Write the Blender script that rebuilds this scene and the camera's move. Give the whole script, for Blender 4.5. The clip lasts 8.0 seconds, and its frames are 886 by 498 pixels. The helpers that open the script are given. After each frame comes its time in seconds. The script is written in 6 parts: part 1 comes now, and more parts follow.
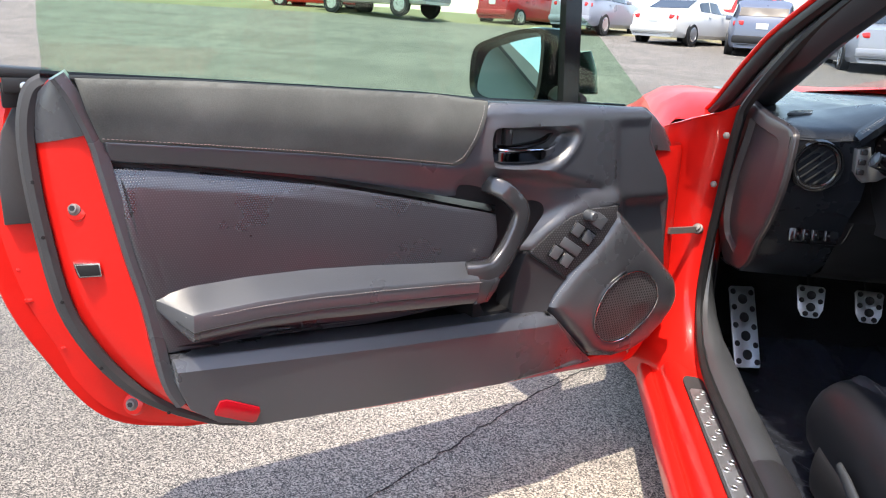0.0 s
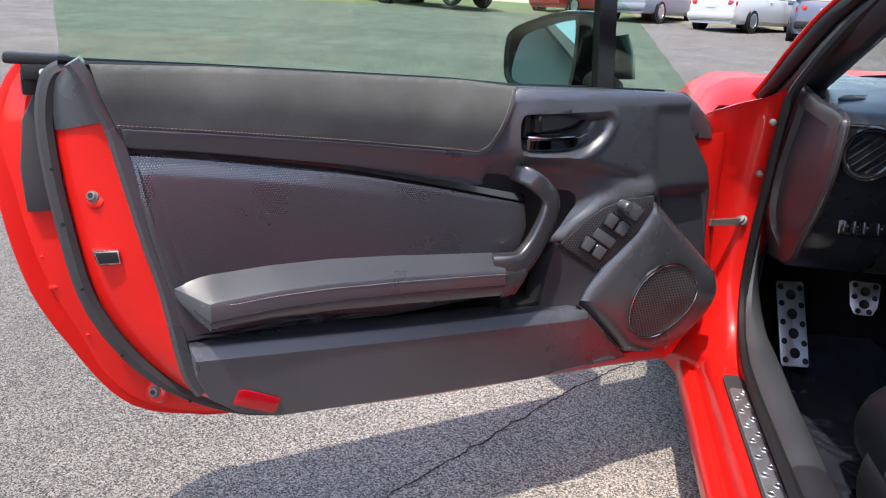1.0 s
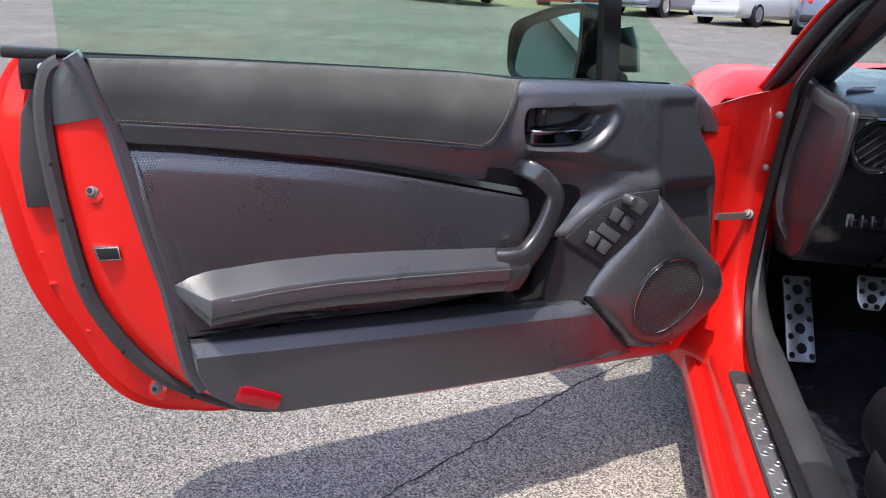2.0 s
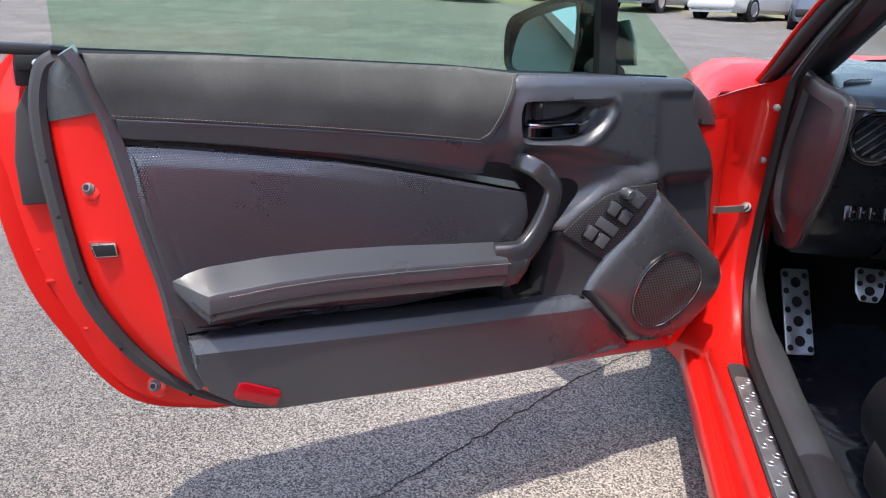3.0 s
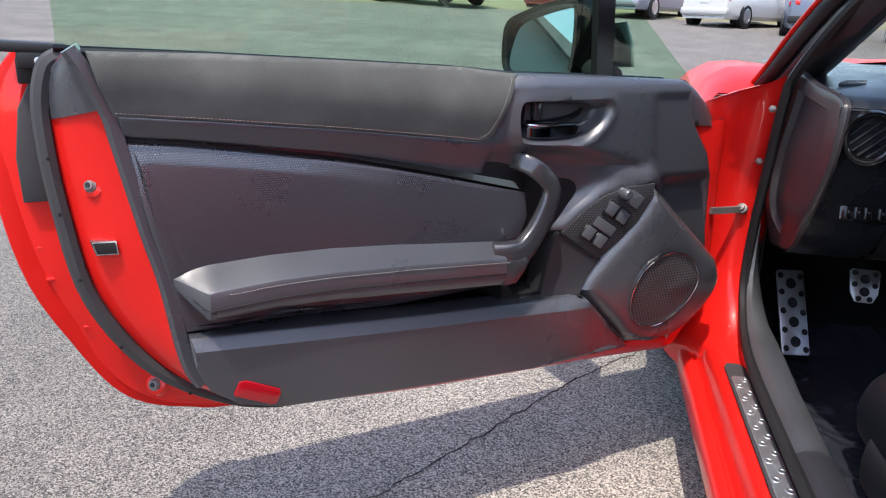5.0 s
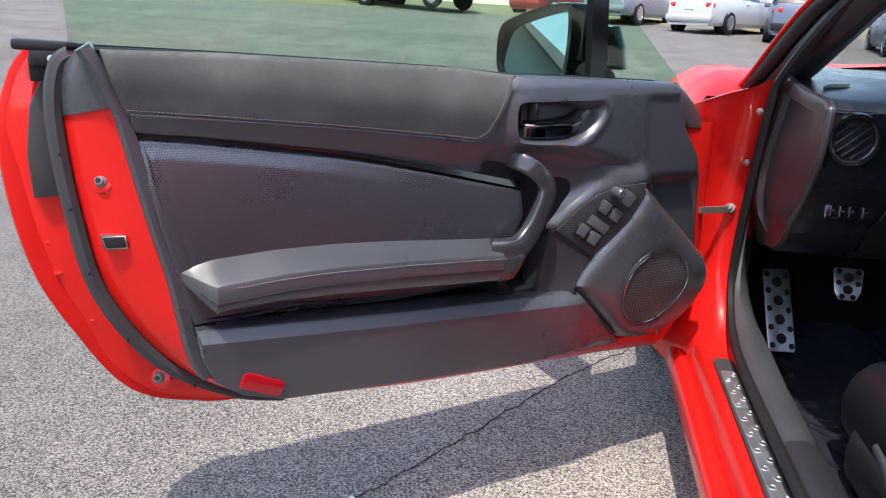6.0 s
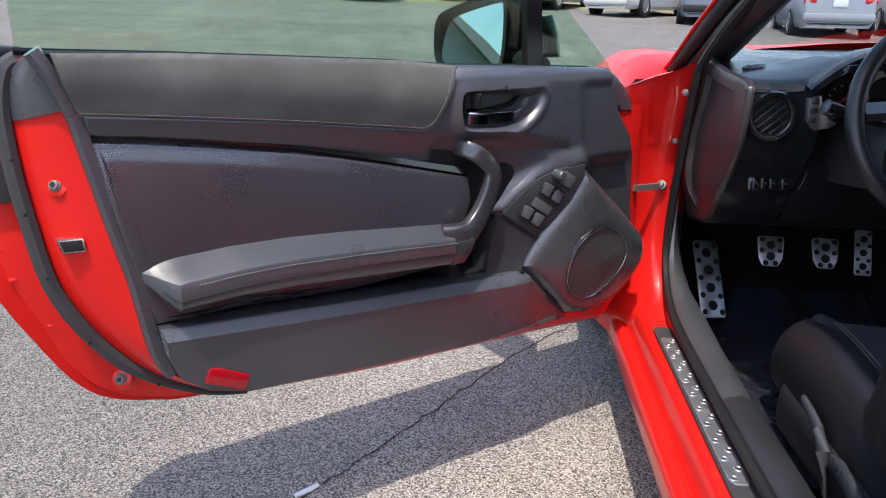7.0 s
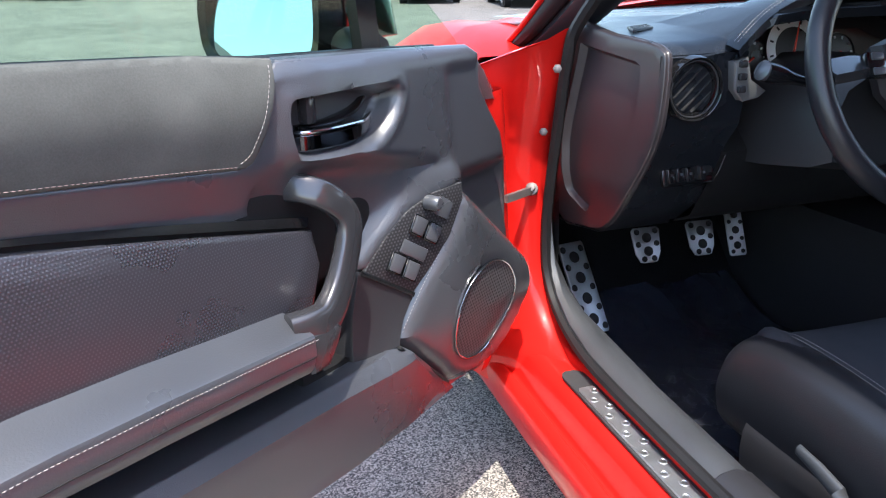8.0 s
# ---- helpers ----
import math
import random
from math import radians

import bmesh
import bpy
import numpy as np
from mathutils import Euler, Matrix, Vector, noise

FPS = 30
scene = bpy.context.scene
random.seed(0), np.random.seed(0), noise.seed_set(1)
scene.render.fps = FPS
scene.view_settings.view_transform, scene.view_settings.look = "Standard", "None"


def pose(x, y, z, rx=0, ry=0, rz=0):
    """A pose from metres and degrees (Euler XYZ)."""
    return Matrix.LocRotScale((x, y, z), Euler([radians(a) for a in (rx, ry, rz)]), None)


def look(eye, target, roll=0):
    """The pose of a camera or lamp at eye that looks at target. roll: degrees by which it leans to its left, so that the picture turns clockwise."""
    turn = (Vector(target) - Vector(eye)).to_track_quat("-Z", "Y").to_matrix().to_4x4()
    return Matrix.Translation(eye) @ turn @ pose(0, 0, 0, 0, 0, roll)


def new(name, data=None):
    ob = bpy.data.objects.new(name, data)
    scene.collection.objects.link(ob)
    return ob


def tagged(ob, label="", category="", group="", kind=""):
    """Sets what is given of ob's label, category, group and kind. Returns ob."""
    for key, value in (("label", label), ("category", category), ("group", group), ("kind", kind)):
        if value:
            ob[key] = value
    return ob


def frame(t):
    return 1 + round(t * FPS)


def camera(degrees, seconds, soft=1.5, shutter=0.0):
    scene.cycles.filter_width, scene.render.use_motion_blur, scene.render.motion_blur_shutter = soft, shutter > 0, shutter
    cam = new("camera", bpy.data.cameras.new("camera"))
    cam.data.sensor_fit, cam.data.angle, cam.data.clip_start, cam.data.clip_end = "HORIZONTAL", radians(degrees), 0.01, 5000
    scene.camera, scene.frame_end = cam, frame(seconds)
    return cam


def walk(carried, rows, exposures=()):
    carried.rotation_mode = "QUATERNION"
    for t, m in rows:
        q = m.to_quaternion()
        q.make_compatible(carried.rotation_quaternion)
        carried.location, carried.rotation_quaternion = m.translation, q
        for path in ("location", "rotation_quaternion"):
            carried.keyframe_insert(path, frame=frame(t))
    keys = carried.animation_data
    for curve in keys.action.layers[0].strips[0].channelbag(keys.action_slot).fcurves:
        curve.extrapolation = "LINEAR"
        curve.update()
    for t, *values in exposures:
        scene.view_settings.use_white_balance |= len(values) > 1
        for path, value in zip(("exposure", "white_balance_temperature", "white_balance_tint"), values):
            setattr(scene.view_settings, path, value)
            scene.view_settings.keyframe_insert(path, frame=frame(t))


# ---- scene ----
cam = camera(61.8, 8.0, 1.1)
PATH = [
    (0, (-0.386, -1.746, 1.016), (-0.614, 0.157, 0.444), 3.4),
    (0.5, (-0.37, -1.753, 1.012), (-0.696, 0.131, 0.425), 2.7),
    (1, (-0.346, -1.705, 1.007), (-0.707, 0.167, 0.405), 2.7),
    (1.5, (-0.345, -1.694, 1.005), (-0.717, 0.175, 0.396), 2.6),
    (3, (-0.347, -1.693, 0.998), (-0.711, 0.173, 0.377), 2.1),
    (3.5, (-0.344, -1.692, 0.996), (-0.707, 0.174, 0.377), 1.9),
    (4, (-0.343, -1.697, 0.994), (-0.704, 0.172, 0.378), 1.8),
    (4.5, (-0.347, -1.701, 0.992), (-0.705, 0.168, 0.379), 2.0),
    (6, (-0.37, -1.743, 0.985), (-0.683, 0.141, 0.391), 2.7),
    (6.5, (-0.38, -1.824, 0.993), (-0.636, 0.066, 0.391), 2.4),
    (7, (-0.401, -1.793, 0.993), (-0.532, 0.105, 0.377), 1.4),
    (7.5, (-0.458, -1.549, 0.98), (-0.36, 0.346, 0.349), -0.4),
    (8, (-0.53, -1.276, 0.956), (-0.024, 0.547, 0.306), -2.1),
]
EXPOSURES = [(0.0, 1.9, 7250, 10), (0.3, 1.68, 7100, 11), (0.8, 1.48, 6900, 12), (1.5, 1.45, 6740, 12), (6.0, 1.45, 6740, 12), (6.5, 1.38, 6740, 12), (7.2, 1.34, 6740, 12), (7.6, 1.52, 6700, 11), (8.0, 2.12, 6600, 9)]
walk(cam, [(t, look(eye, target, roll)) for t, eye, target, roll in PATH], EXPOSURES)

# ---- world and sun ----
scene.view_settings.exposure = 0.0
SUN_FROM = Vector((-0.085, -0.405, 1.0)).normalized()
world = bpy.data.worlds.new("sky")
scene.world = world
world.use_nodes = True
wn = world.node_tree.nodes
sky = wn.new("ShaderNodeTexSky")
sky.sky_type = "NISHITA"
sky.sun_disc = False
sky.sun_elevation = math.asin(SUN_FROM.z)
sky.sun_rotation = math.pi
sky.air_density, sky.dust_density = 1.0, 1.5
world.node_tree.links.new(sky.outputs[0], wn["Background"].inputs[0])
wn["Background"].inputs[1].default_value = 0.17
sun_data = bpy.data.lights.new("sun", "SUN")
sun_data.energy, sun_data.angle, sun_data.color = 2.0, radians(0.6), (1.0, 0.955, 0.89)
sun = new("sun", sun_data)
sun.matrix_world = look(SUN_FROM * 30, (0, 0, 0))


# ---- materials ----
def surface(name, base, rough=0.5, metal=0.0, var=0.12, scale=6.0, grain=60.0, bump=0.15, depth=0.001, coat=0.0, spec=0.5, dust=0.0):
    """A painted, moulded or woven surface: two scales of variation in colour and gloss, and fine relief."""
    m = bpy.data.materials.new(name)
    m.use_nodes = True
    nt, N = m.node_tree, m.node_tree.nodes
    b = N["Principled BSDF"]
    co = N.new("ShaderNodeTexCoord")
    big, fine = N.new("ShaderNodeTexNoise"), N.new("ShaderNodeTexNoise")
    for node, sc, det in ((big, scale, 5.0), (fine, grain, 3.0)):
        node.inputs["Scale"].default_value, node.inputs["Detail"].default_value = sc, det
        nt.links.new(co.outputs["Object"], node.inputs["Vector"])
    mixv = N.new("ShaderNodeMath")
    mixv.operation = "MULTIPLY_ADD"
    mixv.inputs[1].default_value, mixv.inputs[2].default_value = 0.4, 0.0
    nt.links.new(fine.outputs[0], mixv.inputs[0])
    add = N.new("ShaderNodeMath")
    nt.links.new(big.outputs[0], add.inputs[0])
    nt.links.new(mixv.outputs[0], add.inputs[1])
    ramp = N.new("ShaderNodeMapRange")
    ramp.inputs[1].default_value, ramp.inputs[2].default_value = 0.35, 1.05
    ramp.inputs[3].default_value, ramp.inputs[4].default_value = 1.0 - var, 1.0 + var
    nt.links.new(add.outputs[0], ramp.inputs[0])
    col = N.new("ShaderNodeMix")
    col.data_type, col.blend_type = "RGBA", "MULTIPLY"
    col.inputs[0].default_value = 1.0
    col.inputs[6].default_value = (*base, 1)
    nt.links.new(ramp.outputs[0], col.inputs[7])
    out = col.outputs[2]
    if dust:
        dm = N.new("ShaderNodeMix")
        dm.data_type = "RGBA"
        dm.inputs[7].default_value = (0.35, 0.33, 0.3, 1)
        dr = N.new("ShaderNodeMapRange")
        dr.inputs[1].default_value, dr.inputs[2].default_value, dr.inputs[4].default_value = 0.48, 0.75, dust
        nt.links.new(big.outputs[0], dr.inputs[0])
        nt.links.new(dr.outputs[0], dm.inputs[0])
        nt.links.new(out, dm.inputs[6])
        out = dm.outputs[2]
    nt.links.new(out, b.inputs["Base Color"])
    rr = N.new("ShaderNodeMapRange")
    rr.inputs[1].default_value, rr.inputs[2].default_value = 0.35, 0.7
    rr.inputs[3].default_value, rr.inputs[4].default_value = max(0.02, rough - 0.08), min(1.0, rough + 0.08)
    nt.links.new(big.outputs[0], rr.inputs[0])
    nt.links.new(rr.outputs[0], b.inputs["Roughness"])
    b.inputs["Metallic"].default_value = metal
    b.inputs["Coat Weight"].default_value = coat
    b.inputs["Coat Roughness"].default_value = 0.03
    b.inputs["Specular IOR Level"].default_value = spec
    if bump:
        bn = N.new("ShaderNodeBump")
        bn.inputs["Strength"].default_value, bn.inputs["Distance"].default_value = bump, depth
        nt.links.new(fine.outputs[0], bn.inputs["Height"])
        nt.links.new(bn.outputs[0], b.inputs["Normal"])
    return m


def hex_dots(m, pitch, size, colour, depth=0.0006, plane="XZ", dot_rough=0.35):
    """Lays a staggered grid of small raised dots over a surface material."""
    nt, N = m.node_tree, m.node_tree.nodes
    b = N["Principled BSDF"]
    co, sep = N.new("ShaderNodeTexCoord"), N.new("ShaderNodeSeparateXYZ")
    nt.links.new(co.outputs["Object"], sep.inputs[0])

    def mth(op, a, c=None):
        n = N.new("ShaderNodeMath")
        n.operation = op
        for k, v in enumerate((a, c)):
            if v is None:
                continue
            if isinstance(v, (int, float)):
                n.inputs[k].default_value = v
            else:
                nt.links.new(v, n.inputs[k])
        return n.outputs[0]

    p = mth("DIVIDE", sep.outputs[plane[0]], pitch)
    q = mth("DIVIDE", sep.outputs[plane[1]], pitch * 0.866)
    row = mth("FLOOR", q)
    odd = mth("MULTIPLY", mth("FLOORED_MODULO", row, 2.0), 0.5)
    fx = mth("SUBTRACT", mth("FRACT", mth("ADD", p, odd)), 0.5)
    fy = mth("MULTIPLY", mth("SUBTRACT", mth("FRACT", q), 0.5), 0.866)
    d = mth("SQRT", mth("ADD", mth("MULTIPLY", fx, fx), mth("MULTIPLY", fy, fy)))
    mr = N.new("ShaderNodeMapRange")
    mr.interpolation_type = "SMOOTHSTEP"
    mr.inputs[1].default_value, mr.inputs[2].default_value = size * 0.6, size * 1.2
    mr.inputs[3].default_value, mr.inputs[4].default_value = 1.0, 0.0
    nt.links.new(d, mr.inputs[0])
    src = b.inputs["Base Color"].links[0].from_socket
    mx = N.new("ShaderNodeMix")
    mx.data_type = "RGBA"
    mx.inputs[7].default_value = (*colour, 1)
    nt.links.new(mr.outputs[0], mx.inputs[0])
    nt.links.new(src, mx.inputs[6])
    nt.links.new(mx.outputs[2], b.inputs["Base Color"])
    bn = N.new("ShaderNodeBump")
    bn.inputs["Strength"].default_value, bn.inputs["Distance"].default_value = 0.45, depth
    nt.links.new(mr.outputs[0], bn.inputs["Height"])
    if b.inputs["Normal"].links:
        nt.links.new(b.inputs["Normal"].links[0].from_socket, bn.inputs["Normal"])
    nt.links.new(bn.outputs[0], b.inputs["Normal"])
    return m


def clear_glass(name, tint, gloss=1.0):
    """Thin tinted glass: lets light through in its tint and mirrors by Fresnel."""
    m = bpy.data.materials.new(name)
    m.use_nodes = True
    nt, N = m.node_tree, m.node_tree.nodes
    N.remove(N["Principled BSDF"])
    tr, gl, fr, mx = N.new("ShaderNodeBsdfTransparent"), N.new("ShaderNodeBsdfGlossy"), N.new("ShaderNodeLayerWeight"), N.new("ShaderNodeMixShader")
    tr.inputs[0].default_value = (*tint, 1)
    gl.inputs["Roughness"].default_value = 0.01
    gl.inputs["Color"].default_value = (gloss, gloss, gloss, 1)
    fr.inputs[0].default_value = 0.5
    pw, sc = N.new("ShaderNodeMath"), N.new("ShaderNodeMath")
    pw.operation, sc.operation = "POWER", "MULTIPLY_ADD"
    pw.inputs[1].default_value, sc.inputs[1].default_value, sc.inputs[2].default_value = 5.0, 0.45, 0.025
    nt.links.new(fr.outputs["Facing"], pw.inputs[0])
    nt.links.new(pw.outputs[0], sc.inputs[0])
    nt.links.new(sc.outputs[0], mx.inputs[0])
    nt.links.new(tr.outputs[0], mx.inputs[1])
    nt.links.new(gl.outputs[0], mx.inputs[2])
    nt.links.new(mx.outputs[0], N["Material Output"].inputs[0])
    return m


def asphalt_material():
    m = bpy.data.materials.new("old_asphalt")
    m.use_nodes = True
    nt, N = m.node_tree, m.node_tree.nodes
    b = N["Principled BSDF"]
    co = N.new("ShaderNodeTexCoord")
    stone, fine, patch, streak = N.new("ShaderNodeTexVoronoi"), N.new("ShaderNodeTexNoise"), N.new("ShaderNodeTexNoise"), N.new("ShaderNodeTexNoise")
    stone.inputs["Scale"].default_value = 320
    fine.inputs["Scale"].default_value, fine.inputs["Detail"].default_value = 380, 4
    patch.inputs["Scale"].default_value, patch.inputs["Detail"].default_value = 1.7, 6
    streak.inputs["Scale"].default_value, streak.inputs["Detail"].default_value = 0.35, 5
    mp = N.new("ShaderNodeMapping")
    mp.inputs["Scale"].default_value = (0.35, 1.6, 1)
    nt.links.new(co.outputs["Object"], mp.inputs[0])
    nt.links.new(mp.outputs[0], streak.inputs["Vector"])
    for n in (stone, fine, patch):
        nt.links.new(co.outputs["Object"], n.inputs["Vector"])
    ramp = N.new("ShaderNodeValToRGB")
    e = ramp.color_ramp.elements
    e[0].position, e[0].color = 0.14, (0.026, 0.025, 0.024, 1)
    e[1].position, e[1].color = 0.85, (0.36, 0.325, 0.28, 1)
    mid = e.new(0.45)
    mid.color = (0.132, 0.122, 0.110, 1)
    sep = N.new("ShaderNodeSeparateColor")
    nt.links.new(stone.outputs["Color"], sep.inputs[0])
    mm = N.new("ShaderNodeMath")
    mm.operation = "MULTIPLY_ADD"
    mm.inputs[1].default_value, mm.inputs[2].default_value = 0.80, -0.14
    nt.links.new(sep.outputs[0], mm.inputs[0])
    ad = N.new("ShaderNodeMath")
    ad.operation = "MULTIPLY_ADD"
    ad.inputs[1].default_value = 0.45
    nt.links.new(fine.outputs[0], ad.inputs[0])
    nt.links.new(mm.outputs[0], ad.inputs[2])
    nt.links.new(ad.outputs[0], ramp.inputs[0])
    last = ramp.outputs[0]
    for tex, lo, hi, amt in ((patch, 0.35, 0.68, 0.16), (streak, 0.3, 0.7, 0.12)):
        mr = N.new("ShaderNodeMapRange")
        mr.inputs[1].default_value, mr.inputs[2].default_value = lo, hi
        mr.inputs[3].default_value, mr.inputs[4].default_value = 1 - amt, 1 + amt
        nt.links.new(tex.outputs[0], mr.inputs[0])
        mx = N.new("ShaderNodeMix")
        mx.data_type, mx.blend_type = "RGBA", "MULTIPLY"
        mx.inputs[0].default_value = 1
        nt.links.new(last, mx.inputs[6])
        nt.links.new(mr.outputs[0], mx.inputs[7])
        last = mx.outputs[2]
    # paler within about a metre of the car, darker further out, with an uneven edge
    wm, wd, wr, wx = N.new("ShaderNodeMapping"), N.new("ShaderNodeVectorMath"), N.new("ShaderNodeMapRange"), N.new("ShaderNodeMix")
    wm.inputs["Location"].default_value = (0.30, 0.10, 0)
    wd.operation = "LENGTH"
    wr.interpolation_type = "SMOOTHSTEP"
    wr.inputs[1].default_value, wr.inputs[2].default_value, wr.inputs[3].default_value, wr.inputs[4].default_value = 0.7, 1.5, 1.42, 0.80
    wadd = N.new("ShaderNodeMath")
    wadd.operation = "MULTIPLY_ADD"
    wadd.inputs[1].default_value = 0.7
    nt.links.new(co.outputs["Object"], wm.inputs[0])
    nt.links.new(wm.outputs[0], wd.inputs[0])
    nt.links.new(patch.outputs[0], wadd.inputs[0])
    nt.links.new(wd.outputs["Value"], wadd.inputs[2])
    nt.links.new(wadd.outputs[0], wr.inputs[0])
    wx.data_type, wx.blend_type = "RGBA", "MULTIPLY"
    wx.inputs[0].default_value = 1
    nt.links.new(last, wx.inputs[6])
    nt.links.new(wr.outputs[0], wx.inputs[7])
    nt.links.new(wx.outputs[2], b.inputs["Base Color"])
    b.inputs["Roughness"].default_value = 0.92
    bn = N.new("ShaderNodeBump")
    bn.inputs["Strength"].default_value, bn.inputs["Distance"].default_value = 0.8, 0.004
    nt.links.new(ad.outputs[0], bn.inputs["Height"])
    nt.links.new(bn.outputs[0], b.inputs["Normal"])
    return m


RED = surface("red_car_paint", (0.56, 0.012, 0.009), 0.45, 0, 0.03, 3, 400, 0.01, 0.0002, coat=0.14, spec=0.1)
RED_JAMB = surface("red_jamb_paint", (0.64, 0.013, 0.010), 0.42, 0, 0.07, 8, 300, 0.04, 0.0003, coat=0.6, spec=0.12)
TRIM = surface("charcoal_moulded_plastic", (0.042, 0.045, 0.053), 0.33, 0, 0.14, 5, 700, 0.6, 0.0006, spec=1.0)
TRIM_DARK = surface("black_moulded_plastic", (0.022, 0.022, 0.025), 0.42, 0, 0.12, 6, 700, 0.3, 0.0004)
SUEDE = surface("grey_suede", (0.092, 0.094, 0.087), 0.95, 0, 0.32, 9, 500, 0.4, 0.0004, spec=0.15, dust=0.04)
LEATHER = surface("charcoal_leatherette", (0.047, 0.050, 0.057), 0.31, 0, 0.1, 6, 420, 0.45, 0.0005, spec=1.0)
INSERT = hex_dots(surface("dotted_leatherette", (0.027, 0.026, 0.032), 0.28, 0, 0.1, 4, 500, 0.2, 0.0003, spec=1.0), 0.0040, 0.26, (0.056, 0.056, 0.066), 0.0004)
RUBBER = surface("black_rubber", (0.013, 0.013, 0.014), 0.55, 0, 0.15, 10, 300, 0.2, 0.0004, spec=0.3)
RUBBER_GREY = surface("weathered_rubber", (0.032, 0.032, 0.034), 0.65, 0, 0.15, 14, 260, 0.3, 0.0005)
GLOSS_BLACK = surface("gloss_black_plastic", (0.008, 0.008, 0.009), 0.12, 0, 0.1, 5, 60, 0.0, coat=0.4)
SATIN = surface("satin_dark_metallic_plastic", (0.07, 0.07, 0.076), 0.22, 0.6, 0.08, 6, 200, 0.03, 0.0002, spec=0.8)
POST_BLACK = surface("black_post", (0.005, 0.005, 0.006), 0.16, 0, 0.1, 6, 200, 0.02, 0.0002, spec=0.25)
LOWER_BLACK = surface("deep_black_plastic", (0.010, 0.010, 0.011), 0.55, 0, 0.12, 6, 500, 0.3, 0.0004, spec=0.3)
BOLSTER = surface("dark_bolster_leatherette", (0.014, 0.0145, 0.018), 0.36, 0, 0.12, 6, 420, 0.4, 0.0005, spec=0.5)
ZINC = surface("dull_zinc", (0.17, 0.15, 0.145), 0.5, 0.4, 0.15, 40, 300, 0.1, 0.0003)
# chrome darkened in colour for the dark surroundings it reflects
CHROME_DARKENED = surface("chrome_dark_reflection", (0.16, 0.16, 0.17), 0.1, 1.0, 0.05, 8, 100, 0.0)
CHROME = surface("satin_chrome", (0.62, 0.62, 0.64), 0.16, 1.0, 0.05, 8, 100, 0.02, 0.0002)
STEEL = surface("brushed_steel", (0.5, 0.5, 0.51), 0.32, 1.0, 0.08, 20, 300, 0.08, 0.0002)
ALU = surface("drilled_aluminium", (0.62, 0.63, 0.65), 0.36, 0.9, 0.08, 16, 250, 0.08, 0.0003)
CARBON = hex_dots(surface("honeycomb_switch_plate", (0.016, 0.016, 0.018), 0.55, 0, 0.05, 8, 300, 0.05, 0.0002, spec=0.25), 0.0055, 0.3, (0.06, 0.06, 0.065), 0.0003)
BUTTON = surface("grey_switch_plastic", (0.058, 0.062, 0.07), 0.32, 0, 0.06, 9, 500, 0.1, 0.0002, spec=0.8)
GRILLE = hex_dots(surface("speaker_mesh", (0.075, 0.075, 0.08), 0.6, 0.0, 0.05, 9, 400, 0.1, 0.0002, spec=0.4), 0.0072, 0.34, (0.004, 0.004, 0.004), 0.0012)
THREAD_GREY = surface("pale_thread", (0.30, 0.27, 0.26), 0.8, 0, 0.1, 30, 300, 0.2)
THREAD_RED = surface("red_thread", (0.30, 0.215, 0.20), 0.8, 0, 0.1, 30, 300, 0.2)
REFLECTOR = surface("red_reflector", (0.30, 0.004, 0.010), 0.12, 0, 0.1, 10, 250, 0.5, 0.0012, coat=0.8)
CARPET = surface("black_carpet", (0.012, 0.012, 0.013), 0.95, 0, 0.3, 12, 260, 0.9, 0.003, spec=0.1)
MAT_FILM = surface("crinkled_plastic_sheet", (0.022, 0.025, 0.034), 0.12, 0, 0.2, 9, 30, 0.4, 0.004, coat=1.0, spec=1.0)
SEAT_CLOTH = surface("black_seat_cloth", (0.024, 0.026, 0.034), 0.7, 0, 0.15, 10, 500, 0.4, 0.0006, spec=0.5)
DASH = surface("soft_black_dash", (0.011, 0.013, 0.017), 0.28, 0, 0.1, 6, 600, 0.3, 0.0005, spec=0.35)
DASH_END = surface("dash_end_plastic", (0.028, 0.024, 0.027), 0.38, 0, 0.1, 6, 600, 0.25, 0.0004, spec=0.6)
SILVER_TRIM = surface("silver_dash_trim", (0.16, 0.16, 0.165), 0.45, 0.4, 0.05, 9, 300, 0.05, 0.0002)
GUARD = surface("grey_sill_trim", (0.042, 0.045, 0.050), 0.42, 0, 0.16, 9, 500, 0.4, 0.0005, spec=0.7)
MIRROR = surface("mirror_silver", (0.36, 0.47, 0.52), 0.02, 1.0, 0.0, 5, 50, 0.0)
for link in list(MIRROR.node_tree.nodes["Principled BSDF"].inputs["Roughness"].links):
    MIRROR.node_tree.links.remove(link)
MIRROR.node_tree.nodes["Principled BSDF"].inputs["Roughness"].default_value = 0.01
WINDOW = clear_glass("green_tinted_glass", (0.59, 0.82, 0.65))
SCREEN = clear_glass("windscreen_glass", (0.86, 0.9, 0.88))
DIAL_GREY = surface("pale_dial_ring", (0.75, 0.76, 0.77), 0.4, 0, 0.05, 10, 100, 0.0)
DIAL_BLACK = surface("black_dial_face", (0.01, 0.01, 0.011), 0.3, 0, 0.05, 10, 100, 0.0)
NEEDLE = surface("red_needle", (0.7, 0.03, 0.01), 0.4, 0, 0.0, 10, 100, 0.0)
WHITE_MARK = surface("white_marking", (0.7, 0.7, 0.7), 0.6, 0, 0.1, 30, 100, 0.0)
ASPHALT = asphalt_material()
TAR = surface("dark_crack_filler", (0.03, 0.03, 0.03), 0.9, 0, 0.3, 40, 250, 0.6, 0.003)


# ---- mesh helpers ----
from mathutils.geometry import delaunay_2d_cdt


